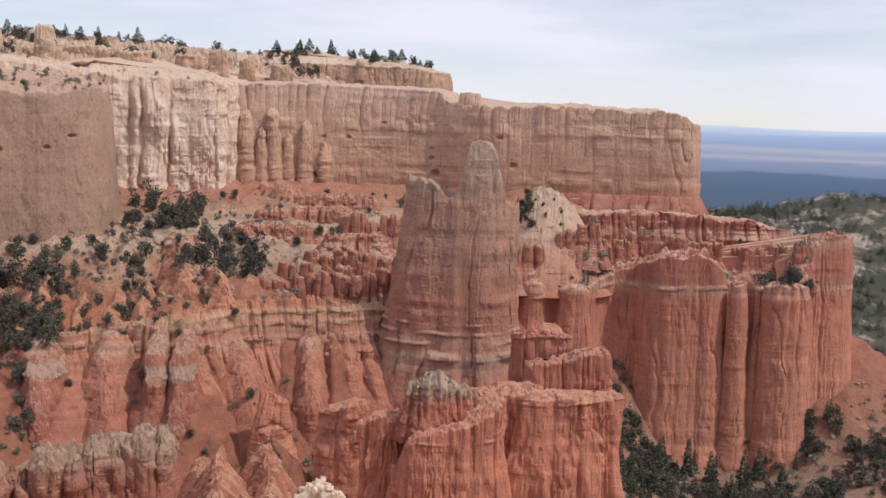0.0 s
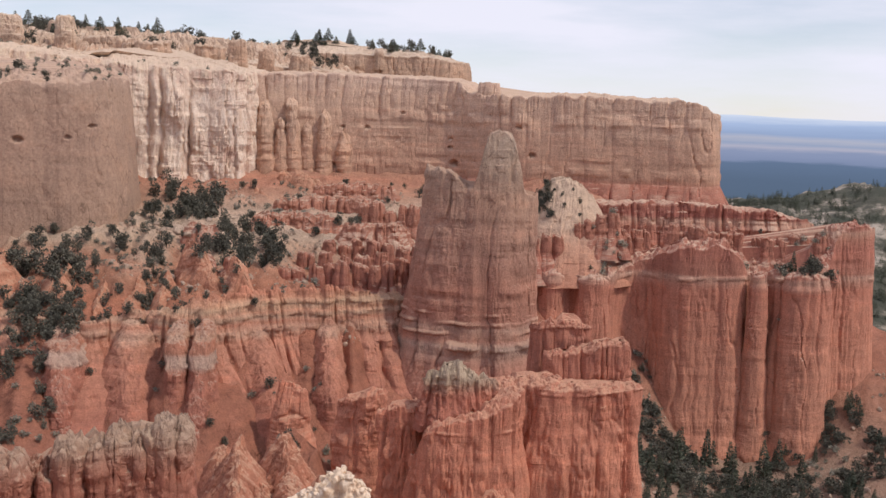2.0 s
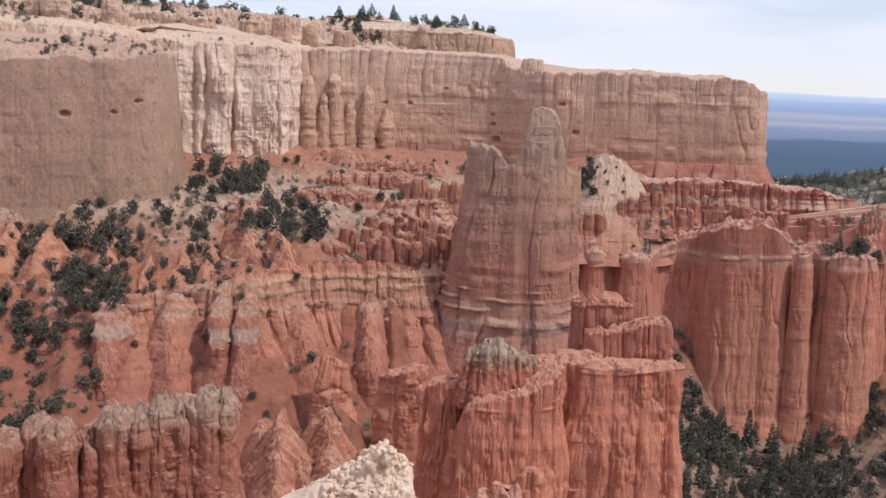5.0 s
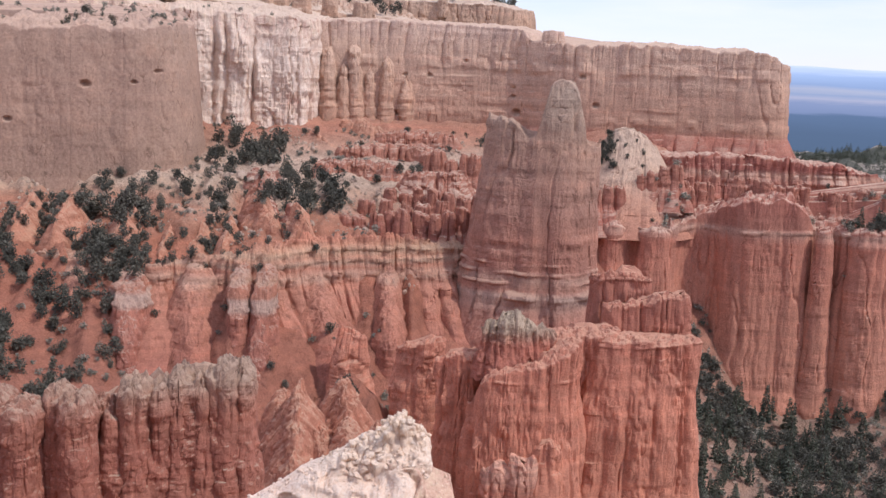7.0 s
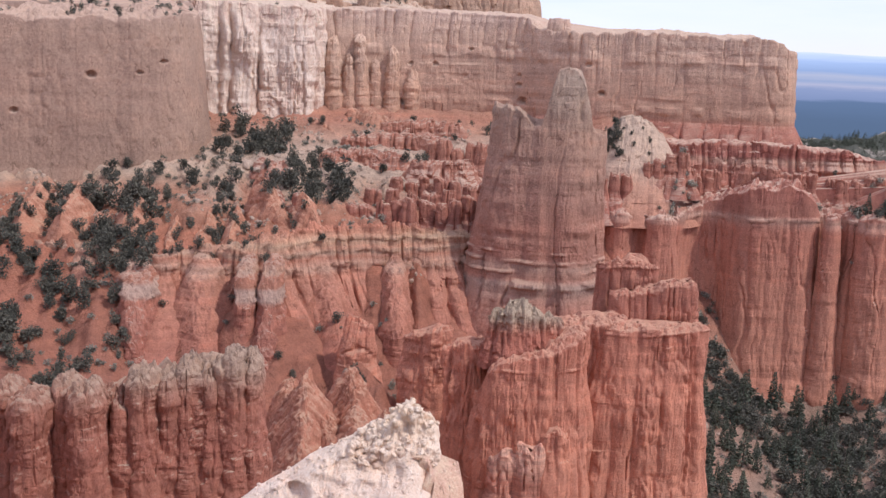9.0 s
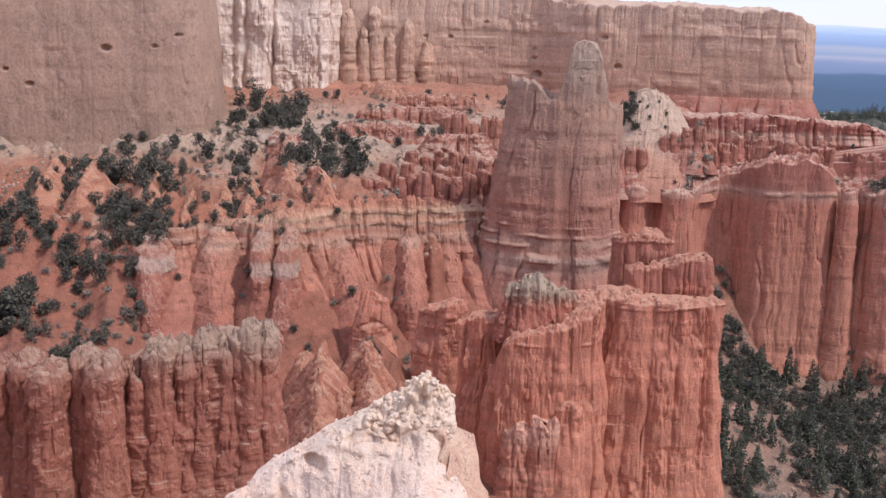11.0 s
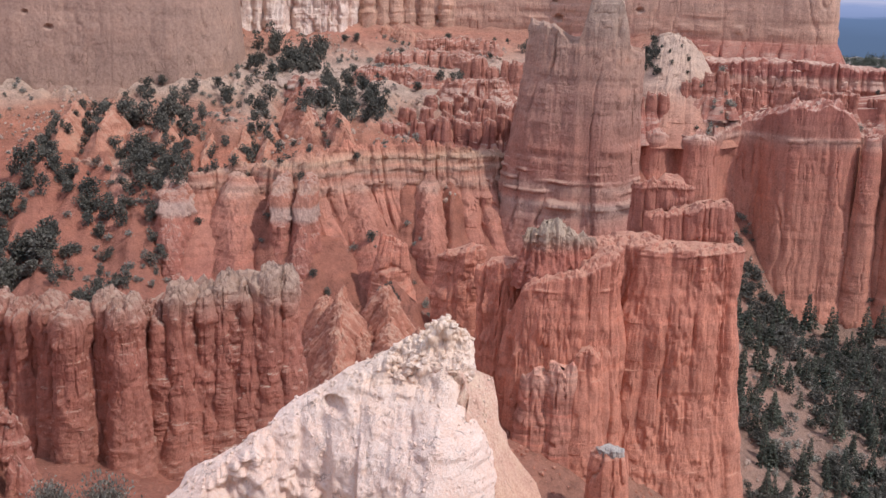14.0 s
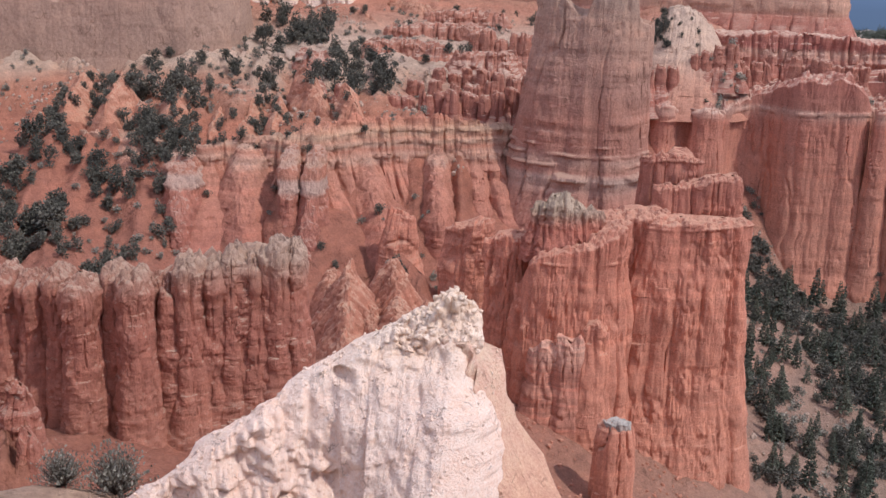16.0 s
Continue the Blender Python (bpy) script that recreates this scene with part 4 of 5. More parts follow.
# small hoodoos behind the band
R = dict(step=0.34, ledge=0.25, rough=0.5, block=0.35, crack=0.5, scale=0.5)
pick = random.Random(3)
k = 0
for (xa, ya, za), (xb, yb, zb), count in [((-57, 352, -52.5), (-14, 354, -49.5), 10), ((-46, 378, -47.5), (-15, 380, -47.5), 7), ((-37, 412, -38), (-12, 414, -37.5), 6), ((29, 420, -49), (37, 424, -47.5), 3), ((46, 430, -43), (60, 431, -40), 4), ((24, 430, -50), (30, 428, -51), 3), ((58, 432, -47), (74, 436, -46), 5), ((84, 430, -44.5), (108, 430, -45), 8), ((116, 430, -47), (140, 428, -46), 6), ((-52, 366, -50), (-20, 367, -48), 6)]:
    for i in range(count):
        u = i / (count - 1)
        x, y, z, w = xa + (xb - xa) * u + pick.uniform(-0.8, 0.8), ya + (yb - ya) * u + pick.uniform(-1.6, 1.6), za + (zb - za) * u + pick.uniform(-1.6, 1.6), pick.uniform(1.5, 2.4)
        ob = fin("hoodoo", [(x - w * 0.6, y, w * 0.8, z), (x + w * 0.6, y + pick.uniform(-0.8, 0.8), w * 0.8, z - pick.uniform(0, 1.0))], M_HOODOO, z - 17, batter=0.07, flute=0.7, wl=2.4, crenel=1.0, seed=50 + k, skirt=(z - 7, 0.6), cut=0.14, **R)
        thing(ob, "stubby red hoodoo with a pale top", "rock", "hoodoos behind the band")
        k += 1
# red ledges across the upper talus
for k, line in enumerate([[(-76, 404, 3, -41.5), (-62, 406, 3, -40), (-46, 403, 3, -42)], [(-72, 434, 3, -38.5), (-52, 438, 3, -36.5), (-34, 434, 3, -38)], [(-60, 458, 2.5, -34), (-44, 460, 3, -32.5), (-30, 458, 2.5, -34)], [(-96, 386, 2.5, -43.5), (-88, 384, 2.5, -44)], [(-40, 392, 3, -43), (-22, 394, 3, -42)], [(-8, 440, 4, -38), (4, 436, 4, -40)]]):
    thing(fin("rock_ledge", line, M_HOODOO, -66, step=0.42, batter=0.35, flute=1.0, wl=5, crenel=1.6, seed=80 + k, skirt=(-44, 0.5), cut=0.12, ledge=0.5, rough=1.2, block=0.9, scale=0.6, cap_noise=1.0), "broken red ledge across the talus", "rock", "talus ledges")

thing(fin("rim_mound", [(-96, 664, 6, 31), (-84, 662, 7, 37), (-76, 662, 7, 37.5), (-64, 664, 5, 32)], M_RIM, 14, step=0.8, batter=0.9, flute=0.5, wl=7, crenel=0.6, seed=150, rough=1.2), "pale rounded mound on the rim", "rock")

# outcrops on the rim
for k, (x, y, w, z, base) in enumerate([(-194, 534, 4.2, 38.5, 18), (-216, 520, 6, 37.5, 14), (-227, 524, 5, 34, 14), (-143, 503, 8, 26, 10), (-104, 503, 4, 27.5, 10), (-154, 506, 4, 25, 10), (-93, 515, 3, 24, 8), (-48, 610, 2, 31, 20), (-178, 546, 10, 30, 18), (-242, 548, 8, 34, 18), (-122, 528, 7, 26, 12), (-162, 532, 6, 28.5, 14), (-205, 560, 6, 38, 22), (-84, 560, 5, 24, 12)]):
    thing(fin("rim_outcrop", [(x - w * 0.6, y, w * 0.7, z), (x + w * 0.6, y + 1, w * 0.7, z + 0.4)], M_RIM, base, step=0.5, batter=0.06, flute=0.6, wl=4, crenel=1.2, seed=60 + k, ledge=0.6, rough=0.8, block=0.8, scale=0.6), "cream limestone outcrop on the rim", "rock", "rim outcrops")

# little hoodoos in the ravine
for k, (x, y, w, z) in enumerate([(-66, 119, 2.2, -55.5), (-62, 113, 1.6, -59), (-55, 107, 1.0, -61.5)]):
    thing(fin("ravine_hoodoo", [(x - w * 0.4, y, w * 0.5, z), (x + w * 0.4, y, w * 0.5, z - 0.6)], M_FRONT, -74, step=0.2, batter=0.25, flute=0.4, wl=1.6, crenel=0.9, seed=70 + k, ledge=0.3, rough=0.5, block=0.4, bed=1.2, scale=0.3), "stubby red hoodoo in the sandy ravine", "rock", "ravine hoodoos")

# near rock: a crest that falls away from its tip, with a steep broken face
near = fin("near_rock", [(-11.35, 18.6, 0.5, -12.2), (-8.1, 20.0, 0.4, -9.98), (-5.8, 21.0, 0.35, -8.2), (-4.35, 21.5, 0.3, -7.25), (-2.85, 21.6, 0.32, -6.4), (-2.35, 21.6, 0.34, -5.95), (-1.95, 21.55, 0.3, -5.9)], M_NEAR, -17, step=0.036, batter=0.70, flute=0.05, wl=2.2, ledge=0.03, rough=0.36, crenel=0.14, seed=35, rounding=0.12, rise=0.1, cap_noise=0.08, bed=0.5, block=0.05, crack=0.2, swell=1.6, scale=0.2, tall=1.0, crease=1.8, steep=0.62, pits=((-4.5, -7.6, 0.2),))
thing(near, "pale pink crumbling limestone outcrop in sunlight", "rock")
spur = fin("near_rock", [(-2.25, 21.35, 0.3, -6.75), (-1.9, 21.2, 0.4, -6.85), (-1.6, 21.1, 0.42, -7.15), (-1.35, 21.0, 0.42, -7.9), (-1.0, 20.8, 0.42, -8.7), (-0.6, 20.6, 0.4, -9.5), (-0.25, 20.4, 0.4, -10.1)], M_NEARTAN, -17, step=0.04, batter=0.2, flute=0.28, wl=1.4, ledge=0.06, rough=0.5, crenel=0.25, seed=36, rounding=0.12, rise=0.1, cap_noise=0.08, bed=0.6, block=0.12, crack=0.16, scale=0.18, tall=1.6)
thing(spur, "orange and pale shoulder of the near outcrop", "rock")

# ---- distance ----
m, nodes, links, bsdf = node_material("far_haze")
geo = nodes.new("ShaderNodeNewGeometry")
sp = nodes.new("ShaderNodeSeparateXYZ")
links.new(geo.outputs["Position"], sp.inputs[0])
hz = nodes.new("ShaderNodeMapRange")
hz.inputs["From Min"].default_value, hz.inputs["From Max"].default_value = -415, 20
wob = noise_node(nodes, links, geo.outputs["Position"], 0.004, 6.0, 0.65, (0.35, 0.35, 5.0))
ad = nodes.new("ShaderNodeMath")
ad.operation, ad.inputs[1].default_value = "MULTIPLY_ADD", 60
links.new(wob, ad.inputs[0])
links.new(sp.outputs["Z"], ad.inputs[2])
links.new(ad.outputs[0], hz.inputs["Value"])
# bluish air haze painted into the colours of plains and mesas, by height
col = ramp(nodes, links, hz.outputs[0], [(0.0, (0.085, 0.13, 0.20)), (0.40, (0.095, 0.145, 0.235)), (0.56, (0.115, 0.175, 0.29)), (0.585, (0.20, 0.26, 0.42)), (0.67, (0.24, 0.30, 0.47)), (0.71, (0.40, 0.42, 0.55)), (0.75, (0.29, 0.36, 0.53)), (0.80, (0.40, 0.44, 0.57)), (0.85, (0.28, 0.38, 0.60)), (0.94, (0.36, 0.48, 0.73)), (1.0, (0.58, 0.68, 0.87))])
# the sheet glows with these colours itself, instead of being lit by the sun
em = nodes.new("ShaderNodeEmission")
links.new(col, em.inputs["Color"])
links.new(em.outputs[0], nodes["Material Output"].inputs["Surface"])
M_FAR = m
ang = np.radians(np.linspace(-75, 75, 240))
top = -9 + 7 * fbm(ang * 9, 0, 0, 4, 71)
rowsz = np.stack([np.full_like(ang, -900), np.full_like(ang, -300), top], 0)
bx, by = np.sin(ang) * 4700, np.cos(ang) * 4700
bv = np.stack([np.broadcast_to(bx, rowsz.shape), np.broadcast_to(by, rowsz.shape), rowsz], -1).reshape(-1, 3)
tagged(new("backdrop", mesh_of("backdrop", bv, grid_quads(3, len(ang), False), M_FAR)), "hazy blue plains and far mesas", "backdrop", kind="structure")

# ---- vegetation ----
def foliage(name, dark, light):
    m, nodes, links, bsdf = node_material(name)
    info = nodes.new("ShaderNodeObjectInfo")
    geo = nodes.new("ShaderNodeNewGeometry")
    tone = mix(nodes, links, "MIX", info.outputs["Random"], dark, light)
    isl = ramp(nodes, links, geo.outputs["Random Per Island"], [(0.0, 0.55), (1.0, 1.5)])
    links.new(mix(nodes, links, "MULTIPLY", 1.0, tone, isl), bsdf.inputs["Base Color"])
    bsdf.inputs["Roughness"].default_value = 0.8
    bsdf.inputs["Specular IOR Level"].default_value = 0.2
    return m


M_JUNIPER = foliage("juniper_leaf", (0.080, 0.080, 0.066), (0.132, 0.124, 0.100))
M_PINE = foliage("pine_needle", (0.070, 0.084, 0.064), (0.115, 0.122, 0.088))
M_SAGE = foliage("sage_leaf", (0.22, 0.21, 0.175), (0.30, 0.28, 0.23))
M_BARK, bn, bl, bb = node_material("bark")
bg = bn.new("ShaderNodeNewGeometry")
bl.new(ramp(bn, bl, noise_node(bn, bl, bg.outputs["Position"], 3.0, 4.0, 0.6, (1, 1, 0.2)), [(0.3, (0.07, 0.05, 0.04)), (0.7, (0.2, 0.16, 0.13))]), bb.inputs["Base Color"])
bb.inputs["Roughness"].default_value = 0.95
rng = np.random.default_rng(7)


def sprays(points, outward, size, droop=0.0):
    """Small bent leaf sprays: two triangles each, at points, pointing roughly outward."""
    k = len(points)
    d = outward + rng.normal(0, 0.55, (k, 3))
    d[:, 2] -= droop
    d /= np.linalg.norm(d, axis=1)[:, None]
    side = np.cross(d, rng.normal(0, 1, (k, 3)))
    side /= np.linalg.norm(side, axis=1)[:, None] + 1e-9
    s = size * rng.uniform(0.6, 1.4, (k, 1))
    up = np.cross(side, d) * s * 0.25
    a, b, c, e = points, points + d * s * 0.6 + side * s * 0.45 + up, points + d * s * 1.25, points + d * s * 0.6 - side * s * 0.45 + up
    v = np.stack([a, b, c, e], 1).reshape(-1, 3)
    i = np.arange(k) * 4
    f = np.concatenate([np.stack([i, i + 1, i + 2], 1), np.stack([i, i + 2, i + 3], 1)])
    return v, f


def stem(path, radii, sides=6):
    path, radii = np.array(path, float), np.array(radii, float)
    ang = np.arange(sides) * 2 * np.pi / sides
    ring = np.stack([np.cos(ang), np.sin(ang), 0 * ang], 1)
    v = (path[:, None, :] + ring[None] * radii[:, None, None]).reshape(-1, 3)
    return v, grid_quads(len(path), sides, True)


def assemble(name, label, category, parts):
    root = new(name)
    tagged(root, label, category)
    for part_name, me in parts:
        ob = new(part_name, me)
        ob.parent = root
    return root


def juniper(count=420):
    """A rounded, ragged bush tree about 1 m high and wide, to be scaled."""
    lobes = rng.normal(0, 1, (7, 3)) * (0.17, 0.17, 0.19) + (0, 0, 0.55)
    which = rng.integers(0, 7, count)
    dirs = rng.normal(0, 1, (count, 3))
    dirs /= np.linalg.norm(dirs, axis=1)[:, None]
    pts = lobes[which] + dirs * rng.uniform(0.12, 0.27, (count, 1))
    pts[:, 2] = np.clip(pts[:, 2], 0.06, None)
    v, f = sprays(pts, dirs, 0.10 * (420 / count) ** 0.4)
    tv, tf = stem([(0, 0, -0.3), (0.02, 0, 0.2), (-0.02, 0.03, 0.55)], [0.07, 0.05, 0.02])
    return [("trunk", mesh_of("trunk", tv, tf, M_BARK)), ("crown", mesh_of("crown", v, f, M_JUNIPER, False))]


def conifer(levels=32, width=0.17, ragged=0.3):
    """A slender conifer 1 m high, to be scaled."""
    pts, out, sizes = [], [], []
    for i in range(levels):
        z = 0.12 + 0.86 * i / levels
        r = width * (1 - z) ** 1.05 * 1.15 * (1 + rng.uniform(-ragged, ragged)) + 0.012
        for k in range(17):
            a = rng.uniform(0, 2 * np.pi)
            rr = r * rng.uniform(0.25, 0.85)
            if rng.uniform() < ragged * 0.5:
                continue
            pts.append((math.cos(a) * rr, math.sin(a) * rr, z + rng.uniform(-0.015, 0.015)))
            out.append((math.cos(a), math.sin(a), 0.1))
            sizes.append(0.018 + 0.052 * (1 - z))
    v, f = sprays(np.array(pts), np.array(out), np.array(sizes)[:, None], 0.25)
    tv, tf = stem([(0, 0, -0.08), (0, 0, 0.5), (0, 0, 0.98)], [0.018, 0.011, 0.003])
    return [("trunk", mesh_of("trunk", tv, tf, M_BARK)), ("crown", mesh_of("crown", v, f, M_PINE, False))]


def snag():
    v, f = stem([(0, 0, -0.05), (0.02, 0, 0.5), (0.0, 0.02, 1.0)], [0.02, 0.014, 0.004])
    vs, fs = [v], [f]
    for k in range(9):
        z, a = 0.3 + 0.07 * k, k * 2.4
        bv, bf = stem([(0.01, 0, z), (math.cos(a) * 0.06, math.sin(a) * 0.06, z + 0.03), (math.cos(a) * 0.13, math.sin(a) * 0.13, z + 0.02)], [0.006, 0.004, 0.001], 4)
        fs.append(bf + sum(len(q) for q in vs))
        vs.append(bv)
    return [("trunk", mesh_of("trunk", np.concatenate(vs), np.concatenate(fs), M_BARK))]


bpy.context.view_layer.update()
graph = bpy.context.evaluated_depsgraph_get()


def drop(x, y, top=200.0):
    """Where a plumb line at x, y meets the place."""
    hit, at, normal, _, ob, _ = scene.ray_cast(graph, Vector((x, y, top)), Vector((0, 0, -1)))
    return (at, normal, ob.name) if hit else None


seat = []


def plant(protos, x, y, tall, fat=1.0, level=0.25, sink=0.02):
    hit = drop(x, y)
    if hit is None or hit[1].z < level:
        return
    m = Matrix.LocRotScale(hit[0] - Vector((0, 0, sink * tall)), Euler((rng.uniform(-0.06, 0.06), rng.uniform(-0.06, 0.06), rng.uniform(0, 6.28))), None)
    seat.append((protos[rng.integers(0, len(protos))], m, (tall * fat, tall * fat, tall)))


JUN = [assemble("juniper", "dark green juniper bush on the slope", "bush", juniper()) for _ in range(6)]
PIN = [assemble("conifer", "dark green conifer with narrow crown", "tree", conifer(32, w, r)) for w, r in ((0.15, 0.25), (0.17, 0.3), (0.13, 0.25), (0.19, 0.35), (0.15, 0.4))]
SNAG = [assemble("dead_tree", "bare grey dead tree trunk", "tree", snag())]
for p, g in [(q, "junipers on the slopes") for q in JUN] + [(q, "conifers") for q in PIN] + [(q, "dead trees") for q in SNAG]:
    tagged(p, group=g)


def scatter(protos, count, box, sizes, fat=(0.75, 1.1), clump=None, level=0.25):
    """Plants in a box of the plan (x0, x1, y0, y1), in clumps of that many metres."""
    made = 0
    for _ in range(count * 12):
        x, y = rng.uniform(box[0], box[1]), rng.uniform(box[2], box[3])
        if clump and float(vnoise(x / clump, y / clump, 0, 91)) < rng.uniform(-0.35, 0.75):
            continue
        plant(protos, x, y, rng.uniform(*sizes) * (0.75 + 0.5 * rng.uniform()), rng.uniform(*fat), level)
        made += 1
        if made >= count:
            break


# talus under the white cliff, dark thickets first
scatter(JUN, 26, (-126, -94, 402, 446), (4.5, 7.0))
scatter(JUN, 26, (-88, -60, 346, 402), (3.8, 6.5))
scatter(JUN, 66, (-168, -72, 312, 384), (2.4, 5.0), clump=7)
scatter(JUN, 16, (-95, -30, 385, 470), (2.2, 4.4), clump=12)
scatter(JUN, 104, (-162, -112, 252, 345), (3.4, 6.4), clump=10, level=0.1)
scatter(JUN, 14, (-116, -20, 276, 312), (1.8, 3.4), level=0.55)
scatter(JUN, 11, (-56, -38, 248, 280), (2.8, 4.8))
scatter(JUN, 12, (29, 36, 432, 446), (2.4, 4.5), level=0.1)
scatter(JUN, 8, (36, 52, 430, 446), (0.8, 2.0), level=0.1)
scatter(JUN, 4, (50, 160, 432, 470), (1.8, 3.0), level=0.5)
scatter(JUN, 8, (-62, -4, 452, 486), (2.0, 4.0))
scatter(JUN, 12, (-152, -118, 340, 378), (3.0, 5.5))
# valley forest
scatter(PIN, 180, (54, 122, 215, 385), (6, 12), (0.9, 1.35), level=0.2)
scatter(PIN, 12, (80, 128, 388, 406), (9, 15), (0.9, 1.3), level=0.2)
scatter(PIN, 40, (125, 195, 330, 420), (5, 10), (1.0, 1.5), level=0.2)
scatter(SNAG, 6, (80, 120, 300, 400), (9, 14))
# rim
scatter(PIN, 44, (-112, -5, 620, 690), (4.5, 8), (1.6, 2.6))
scatter(PIN, 18, (-260, -150, 545, 620), (6, 10), (1.4, 2.3))
scatter(JUN, 6, (-240, -120, 392, 425), (3, 6))
scatter(SNAG, 4, (-240, -160, 548, 600), (8, 11))
for proto, m, s in seat:
    ob = copy_thing(proto, m)
    ob.scale = s
for proto in JUN + PIN + SNAG:
    for child in list(proto.children):
        bpy.data.objects.remove(child)
    bpy.data.objects.remove(proto)


# ---- scrub and far woods, too many to count ----
def joined(name, label, makers, count, box, sizes, fat, clump, mat, level=0.2):
    kinds = [m() for m in makers]
    shapes = []
    for parts in kinds:
        me = parts[-1][1]
        co = np.empty(len(me.vertices) * 3)
        me.vertices.foreach_get("co", co)
        ix = np.empty(len(me.loops), np.int32)
        me.loops.foreach_get("vertex_index", ix)
        shapes.append((co.reshape(-1, 3), ix.reshape(-1, 3)))
    vs, fs, total, made = [], [], 0, 0
    for _ in range(count * 12):
        x, y = rng.uniform(box[0], box[1]), rng.uniform(box[2], box[3])
        if float(vnoise(x / clump, y / clump, 0, 91)) < rng.uniform(-0.4, 0.6):
            continue
        hit = drop(x, y)
        if hit is None or hit[1].z < level:
            continue
        v, f = shapes[rng.integers(0, len(shapes))]
        tall, a, w = rng.uniform(*sizes), rng.uniform(0, 6.28), rng.uniform(*fat)
        c, n = math.cos(a) * w, math.sin(a) * w
        vs.append(v @ np.array([(c, n, 0), (-n, c, 0), (0, 0, 1)]) * tall + np.array(hit[0]) - (0, 0, 0.03 * tall))
        fs.append(f + total)
        total += len(v)
        made += 1
        if made >= count:
            break
    if vs:
        tagged(new(name, mesh_of(name, np.concatenate(vs), np.concatenate(fs), mat, False)), label, "vegetation", kind="stuff")


joined("valley_scrub", "grey green scrub and young junipers in the valley", [lambda: juniper(260)] * 4, 1100, (50, 175, 210, 420), (1.4, 4.8), (0.9, 1.4), 18, M_JUNIPER)
joined("valley_brush", "pale grey green brush on the valley floor", [lambda: juniper(110)] * 4, 620, (50, 180, 210, 430), (0.9, 2.6), (1.0, 1.5), 14, M_SAGE)
joined("far_woods", "dark conifer woods on the far ridge", [lambda: conifer(14, 0.2, 0.3)] * 3, 1500, (150, 420, 520, 900), (3.5, 7), (1.2, 1.9), 40, M_PINE)
joined("rim_scrub", "dark junipers along the rim", [lambda: juniper(200)] * 4, 150, (-265, -6, 525, 690), (2.5, 6.5), (0.75, 1.1), 30, M_JUNIPER)
joined("gully_junipers", "dark junipers filling the gully beside the badlands", [lambda: juniper(260)] * 4, 150, (-158, -106, 252, 322), (1.8, 4.4), (0.85, 1.2), 9, M_JUNIPER, 0.1)
joined("slope_junipers", "small dark junipers on the talus", [lambda: juniper(200)] * 4, 150, (-168, -60, 300, 400), (1.2, 3.0), (0.9, 1.2), 12, M_JUNIPER, 0.25)
joined("slope_scrub", "small grey green shrubs on the talus", [lambda: juniper(110)] * 4, 420, (-205, -30, 262, 465), (0.8, 2.2), (1.0, 1.4), 16, M_SAGE, 0.6)


# ---- loose stones ----
def stone(seed, n=2):
    bm = bmesh.new()
    bmesh.ops.create_icosphere(bm, subdivisions=n, radius=0.5)
    for v in bm.verts:
        q = v.co * 2.2
        k = 1 + 0.35 * noise.noise(q + Vector((seed * 3.1, 0, 0))) + 0.18 * noise.noise(q * 2.7 + Vector((0, seed, 0)))
        v.co = Vector((round(v.co.x * k * 5) / 5 * 0.5 + v.co.x * k * 0.5, v.co.y * k, v.co.z * k * 0.8))
    me = bpy.data.meshes.new("boulder")
    bm.to_mesh(me)
    bm.free()
    return me


M_STONE = rock("loose_stone", [(-200, (0.38, 0.28, 0.22)), (100, (0.45, 0.35, 0.28))], 0.5, bands=0.1)
stones = [stone(k) for k in range(5)]
for me in stones:
    me.materials.append(M_STONE)
for k in range(70):
    box = ((-130, -60, 318, 440), (-110, -30, 330, 460), (60, 190, 230, 420), (150, 200, 380, 440))[k % 4]
    x, y = rng.uniform(box[0], box[1]), rng.uniform(box[2], box[3])
    hit = drop(x, y)
    if hit and hit[1].z > 0.3 and hit[2].split(".")[0] in ("ground", "cliff_band"):
        s = rng.uniform(1.0, 3.2)
        ob = new("boulder", stones[k % 5])
        ob.matrix_world = Matrix.LocRotScale(hit[0] + Vector((0, 0, 0.1 * s)), Euler(rng.uniform(0, 6.28, 3)), Vector((s, s, s * 0.9)))
        tagged(ob, "pale limestone boulder lying on the slope", "boulder", "boulders")


for x, y, s in ((-101, 386, 5.0), (-108, 393, 3.6), (-96, 380, 3.0), (-92, 372, 2.6), (-112, 398, 2.8), (-84, 362, 2.2)):
    hit = drop(x, y)
    ob = new("boulder", stones[int(s * 7) % 5])
    ob.matrix_world = Matrix.LocRotScale(hit[0] + Vector((0, 0, 0.15 * s)), Euler((0.2, 0.1, s)), Vector((s, s * 0.8, s * 0.8)))
    tagged(ob, "large pale limestone boulder at the cliff's foot", "boulder", "boulders")


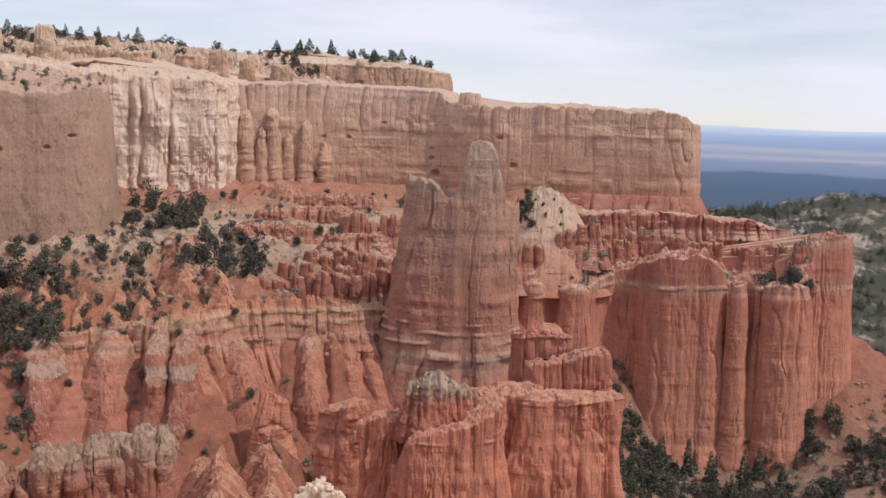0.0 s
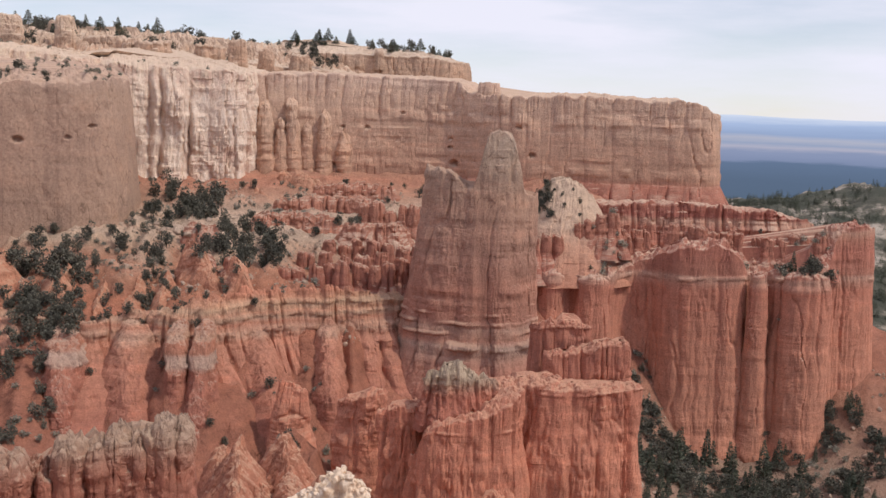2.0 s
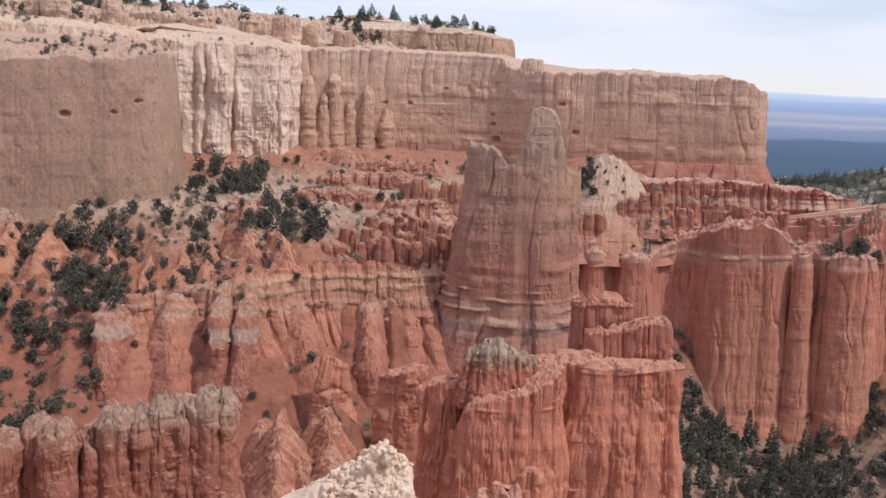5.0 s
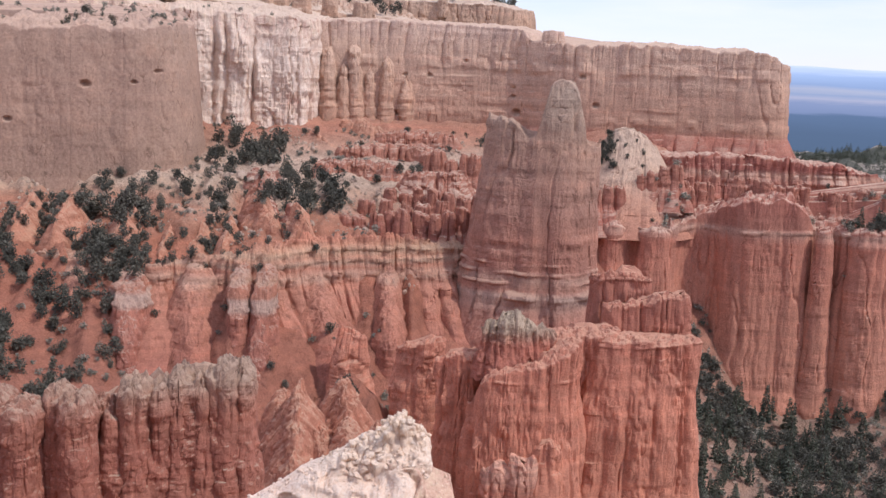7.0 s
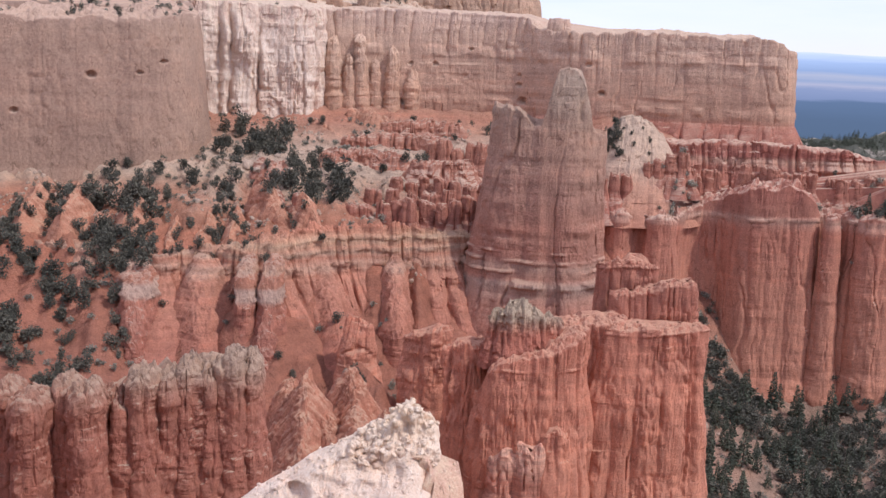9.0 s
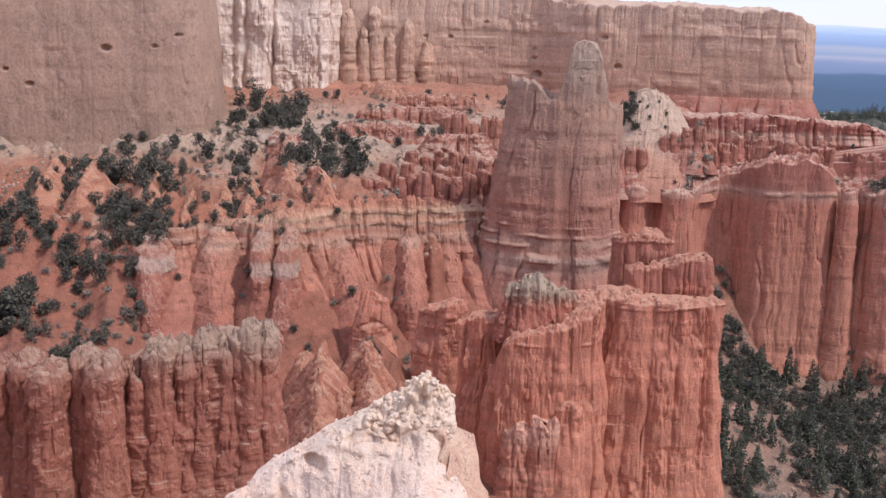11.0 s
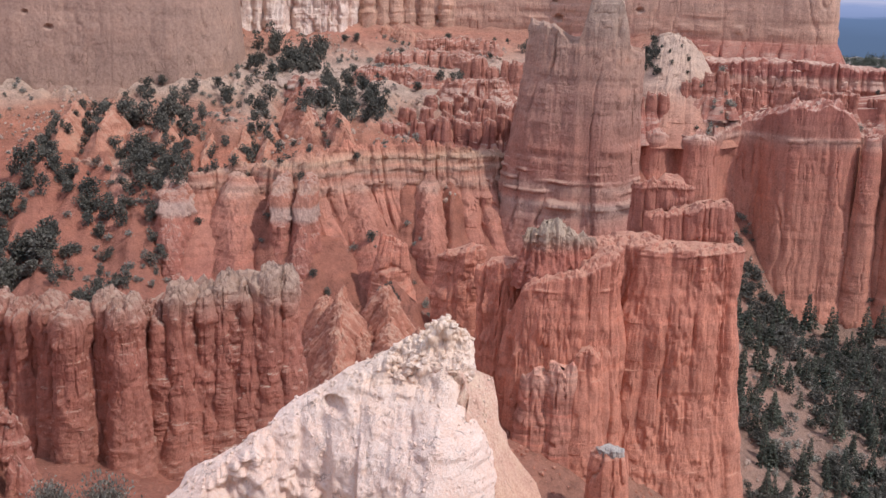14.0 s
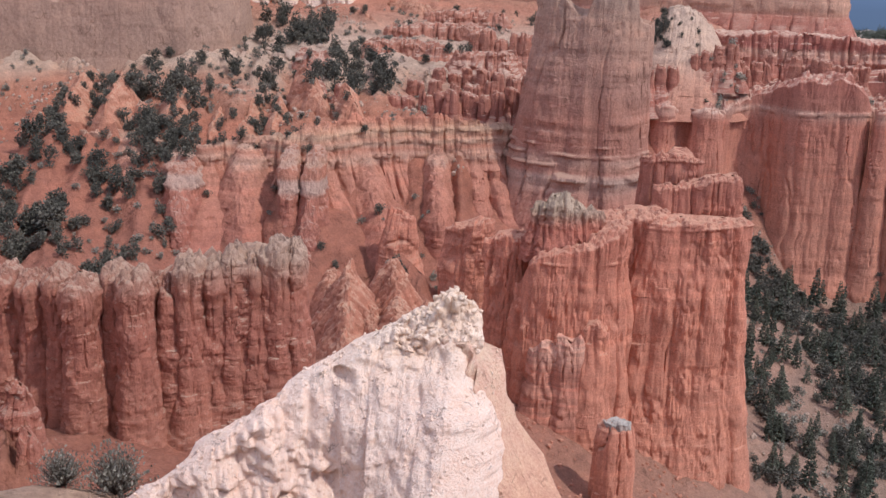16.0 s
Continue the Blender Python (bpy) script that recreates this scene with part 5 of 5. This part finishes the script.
def rubble(name, label, count, box, sizes, mat, only=("ground",), level=0.3):
    """Many small stones as one mesh."""
    bm = bmesh.new()
    bmesh.ops.create_icosphere(bm, subdivisions=1, radius=0.5)
    base = np.array([v.co[:] for v in bm.verts])
    tri = np.array([[v.index for v in f.verts] for f in bm.faces])
    bm.free()
    vs, fs, made = [], [], 0
    for _ in range(count * 6):
        x, y = rng.uniform(box[0], box[1]), rng.uniform(box[2], box[3])
        if box[1] - box[0] > 20 and float(vnoise(x / 13, y / 13, 0, 93)) < rng.uniform(-0.3, 0.8):
            continue
        hit = drop(x, y)
        if hit is None or hit[1].z < level or hit[2].split(".")[0] not in only:
            continue
        s = sizes[0] + (sizes[1] - sizes[0]) * rng.uniform() ** 2.5
        turn = np.array(Euler(rng.uniform(0, 6.28, 3)).to_matrix())
        v = (base * rng.uniform(0.7, 1.25, base.shape) * (s, s * rng.uniform(0.6, 1), s * rng.uniform(0.5, 0.9))) @ turn.T + np.array(hit[0]) + (0, 0, 0.15 * s)
        fs.append(tri + made * len(base))
        vs.append(v)
        made += 1
        if made >= count:
            break
    if vs:
        tagged(new(name, mesh_of(name, np.concatenate(vs), np.concatenate(fs), mat, False)), label, "stones", kind="stuff")


rubble("talus_stones", "pale broken stones scattered over the talus", 2200, (-190, -25, 318, 465), (0.4, 2.0), M_STONE)
rubble("valley_stones", "pale stones on the forest floor", 1200, (50, 215, 215, 440), (0.5, 2.2), M_STONE)
rubble("foot_stones", "broken red stones at the butte's foot", 500, (-8, 52, 190, 236), (0.3, 1.6), M_BUTTE)
rubble("ravine_stones", "small red stones in the sandy ravine", 260, (-75, -30, 95, 140), (0.15, 0.7), M_FRONT)
rubble("near_stones", "small pale stones on the near outcrop's crest", 2200, (-9.5, -1.2, 18.5, 22.6), (0.02, 0.11), M_NEAR, ("near_rock",), 0.15)
rubble("tip_stones", "pale broken stones heaped on the outcrop's tip", 420, (-3.4, -1.7, 21.0, 22.1), (0.05, 0.24), M_NEAR, ("near_rock",), 0.1)


# ---- shrub below the viewpoint ----
def brush(count=420):
    root_dirs = rng.normal(0, 1, (count, 3)) * (0.5, 0.5, 0.35) + (0, 0, 0.8)
    root_dirs /= np.linalg.norm(root_dirs, axis=1)[:, None]
    reach = rng.uniform(0.45, 1.0, (count, 1))
    side = np.cross(root_dirs, rng.normal(0, 1, (count, 3)))
    side /= np.linalg.norm(side, axis=1)[:, None]
    a, c = root_dirs * 0.08, root_dirs * reach
    b = root_dirs * reach * 0.6 + rng.normal(0, 0.04, (count, 3))
    v = np.stack([a - side * 0.006, a + side * 0.006, b + side * 0.007, c, b - side * 0.007], 1).reshape(-1, 3)
    i = np.arange(count) * 5
    f = np.concatenate([np.stack([i, i + 1, i + 2], 1), np.stack([i, i + 2, i + 4], 1), np.stack([i + 4, i + 2, i + 3], 1)])
    tips = (root_dirs * reach)[rng.integers(0, count, count * 3)] * rng.uniform(0.55, 1.0, (count * 3, 1))
    lv, lf = sprays(tips, np.tile((0, 0, 1.0), (count * 3, 1)), 0.05)
    return (v, f), (lv, lf)


for x, y, tall in ((-12.9, 28.2, 1.9), (-11.6, 28.6, 2.2), (-11.0, 27.2, 1.5), (-14.3, 27.6, 1.4)):
    (tv, tf), (lv, lf) = brush()
    shrub = assemble("sagebrush", "grey green sagebrush growing below the viewpoint", "shrub", [("branchwork", mesh_of("branchwork", tv, tf, M_BARK, False)), ("foliage", mesh_of("foliage", lv, lf, M_SAGE, False))])
    tagged(shrub, group="sagebrush")
    hit = drop(x, y)
    shrub.location, shrub.scale = hit[0], (tall * 0.8, tall * 0.8, tall)
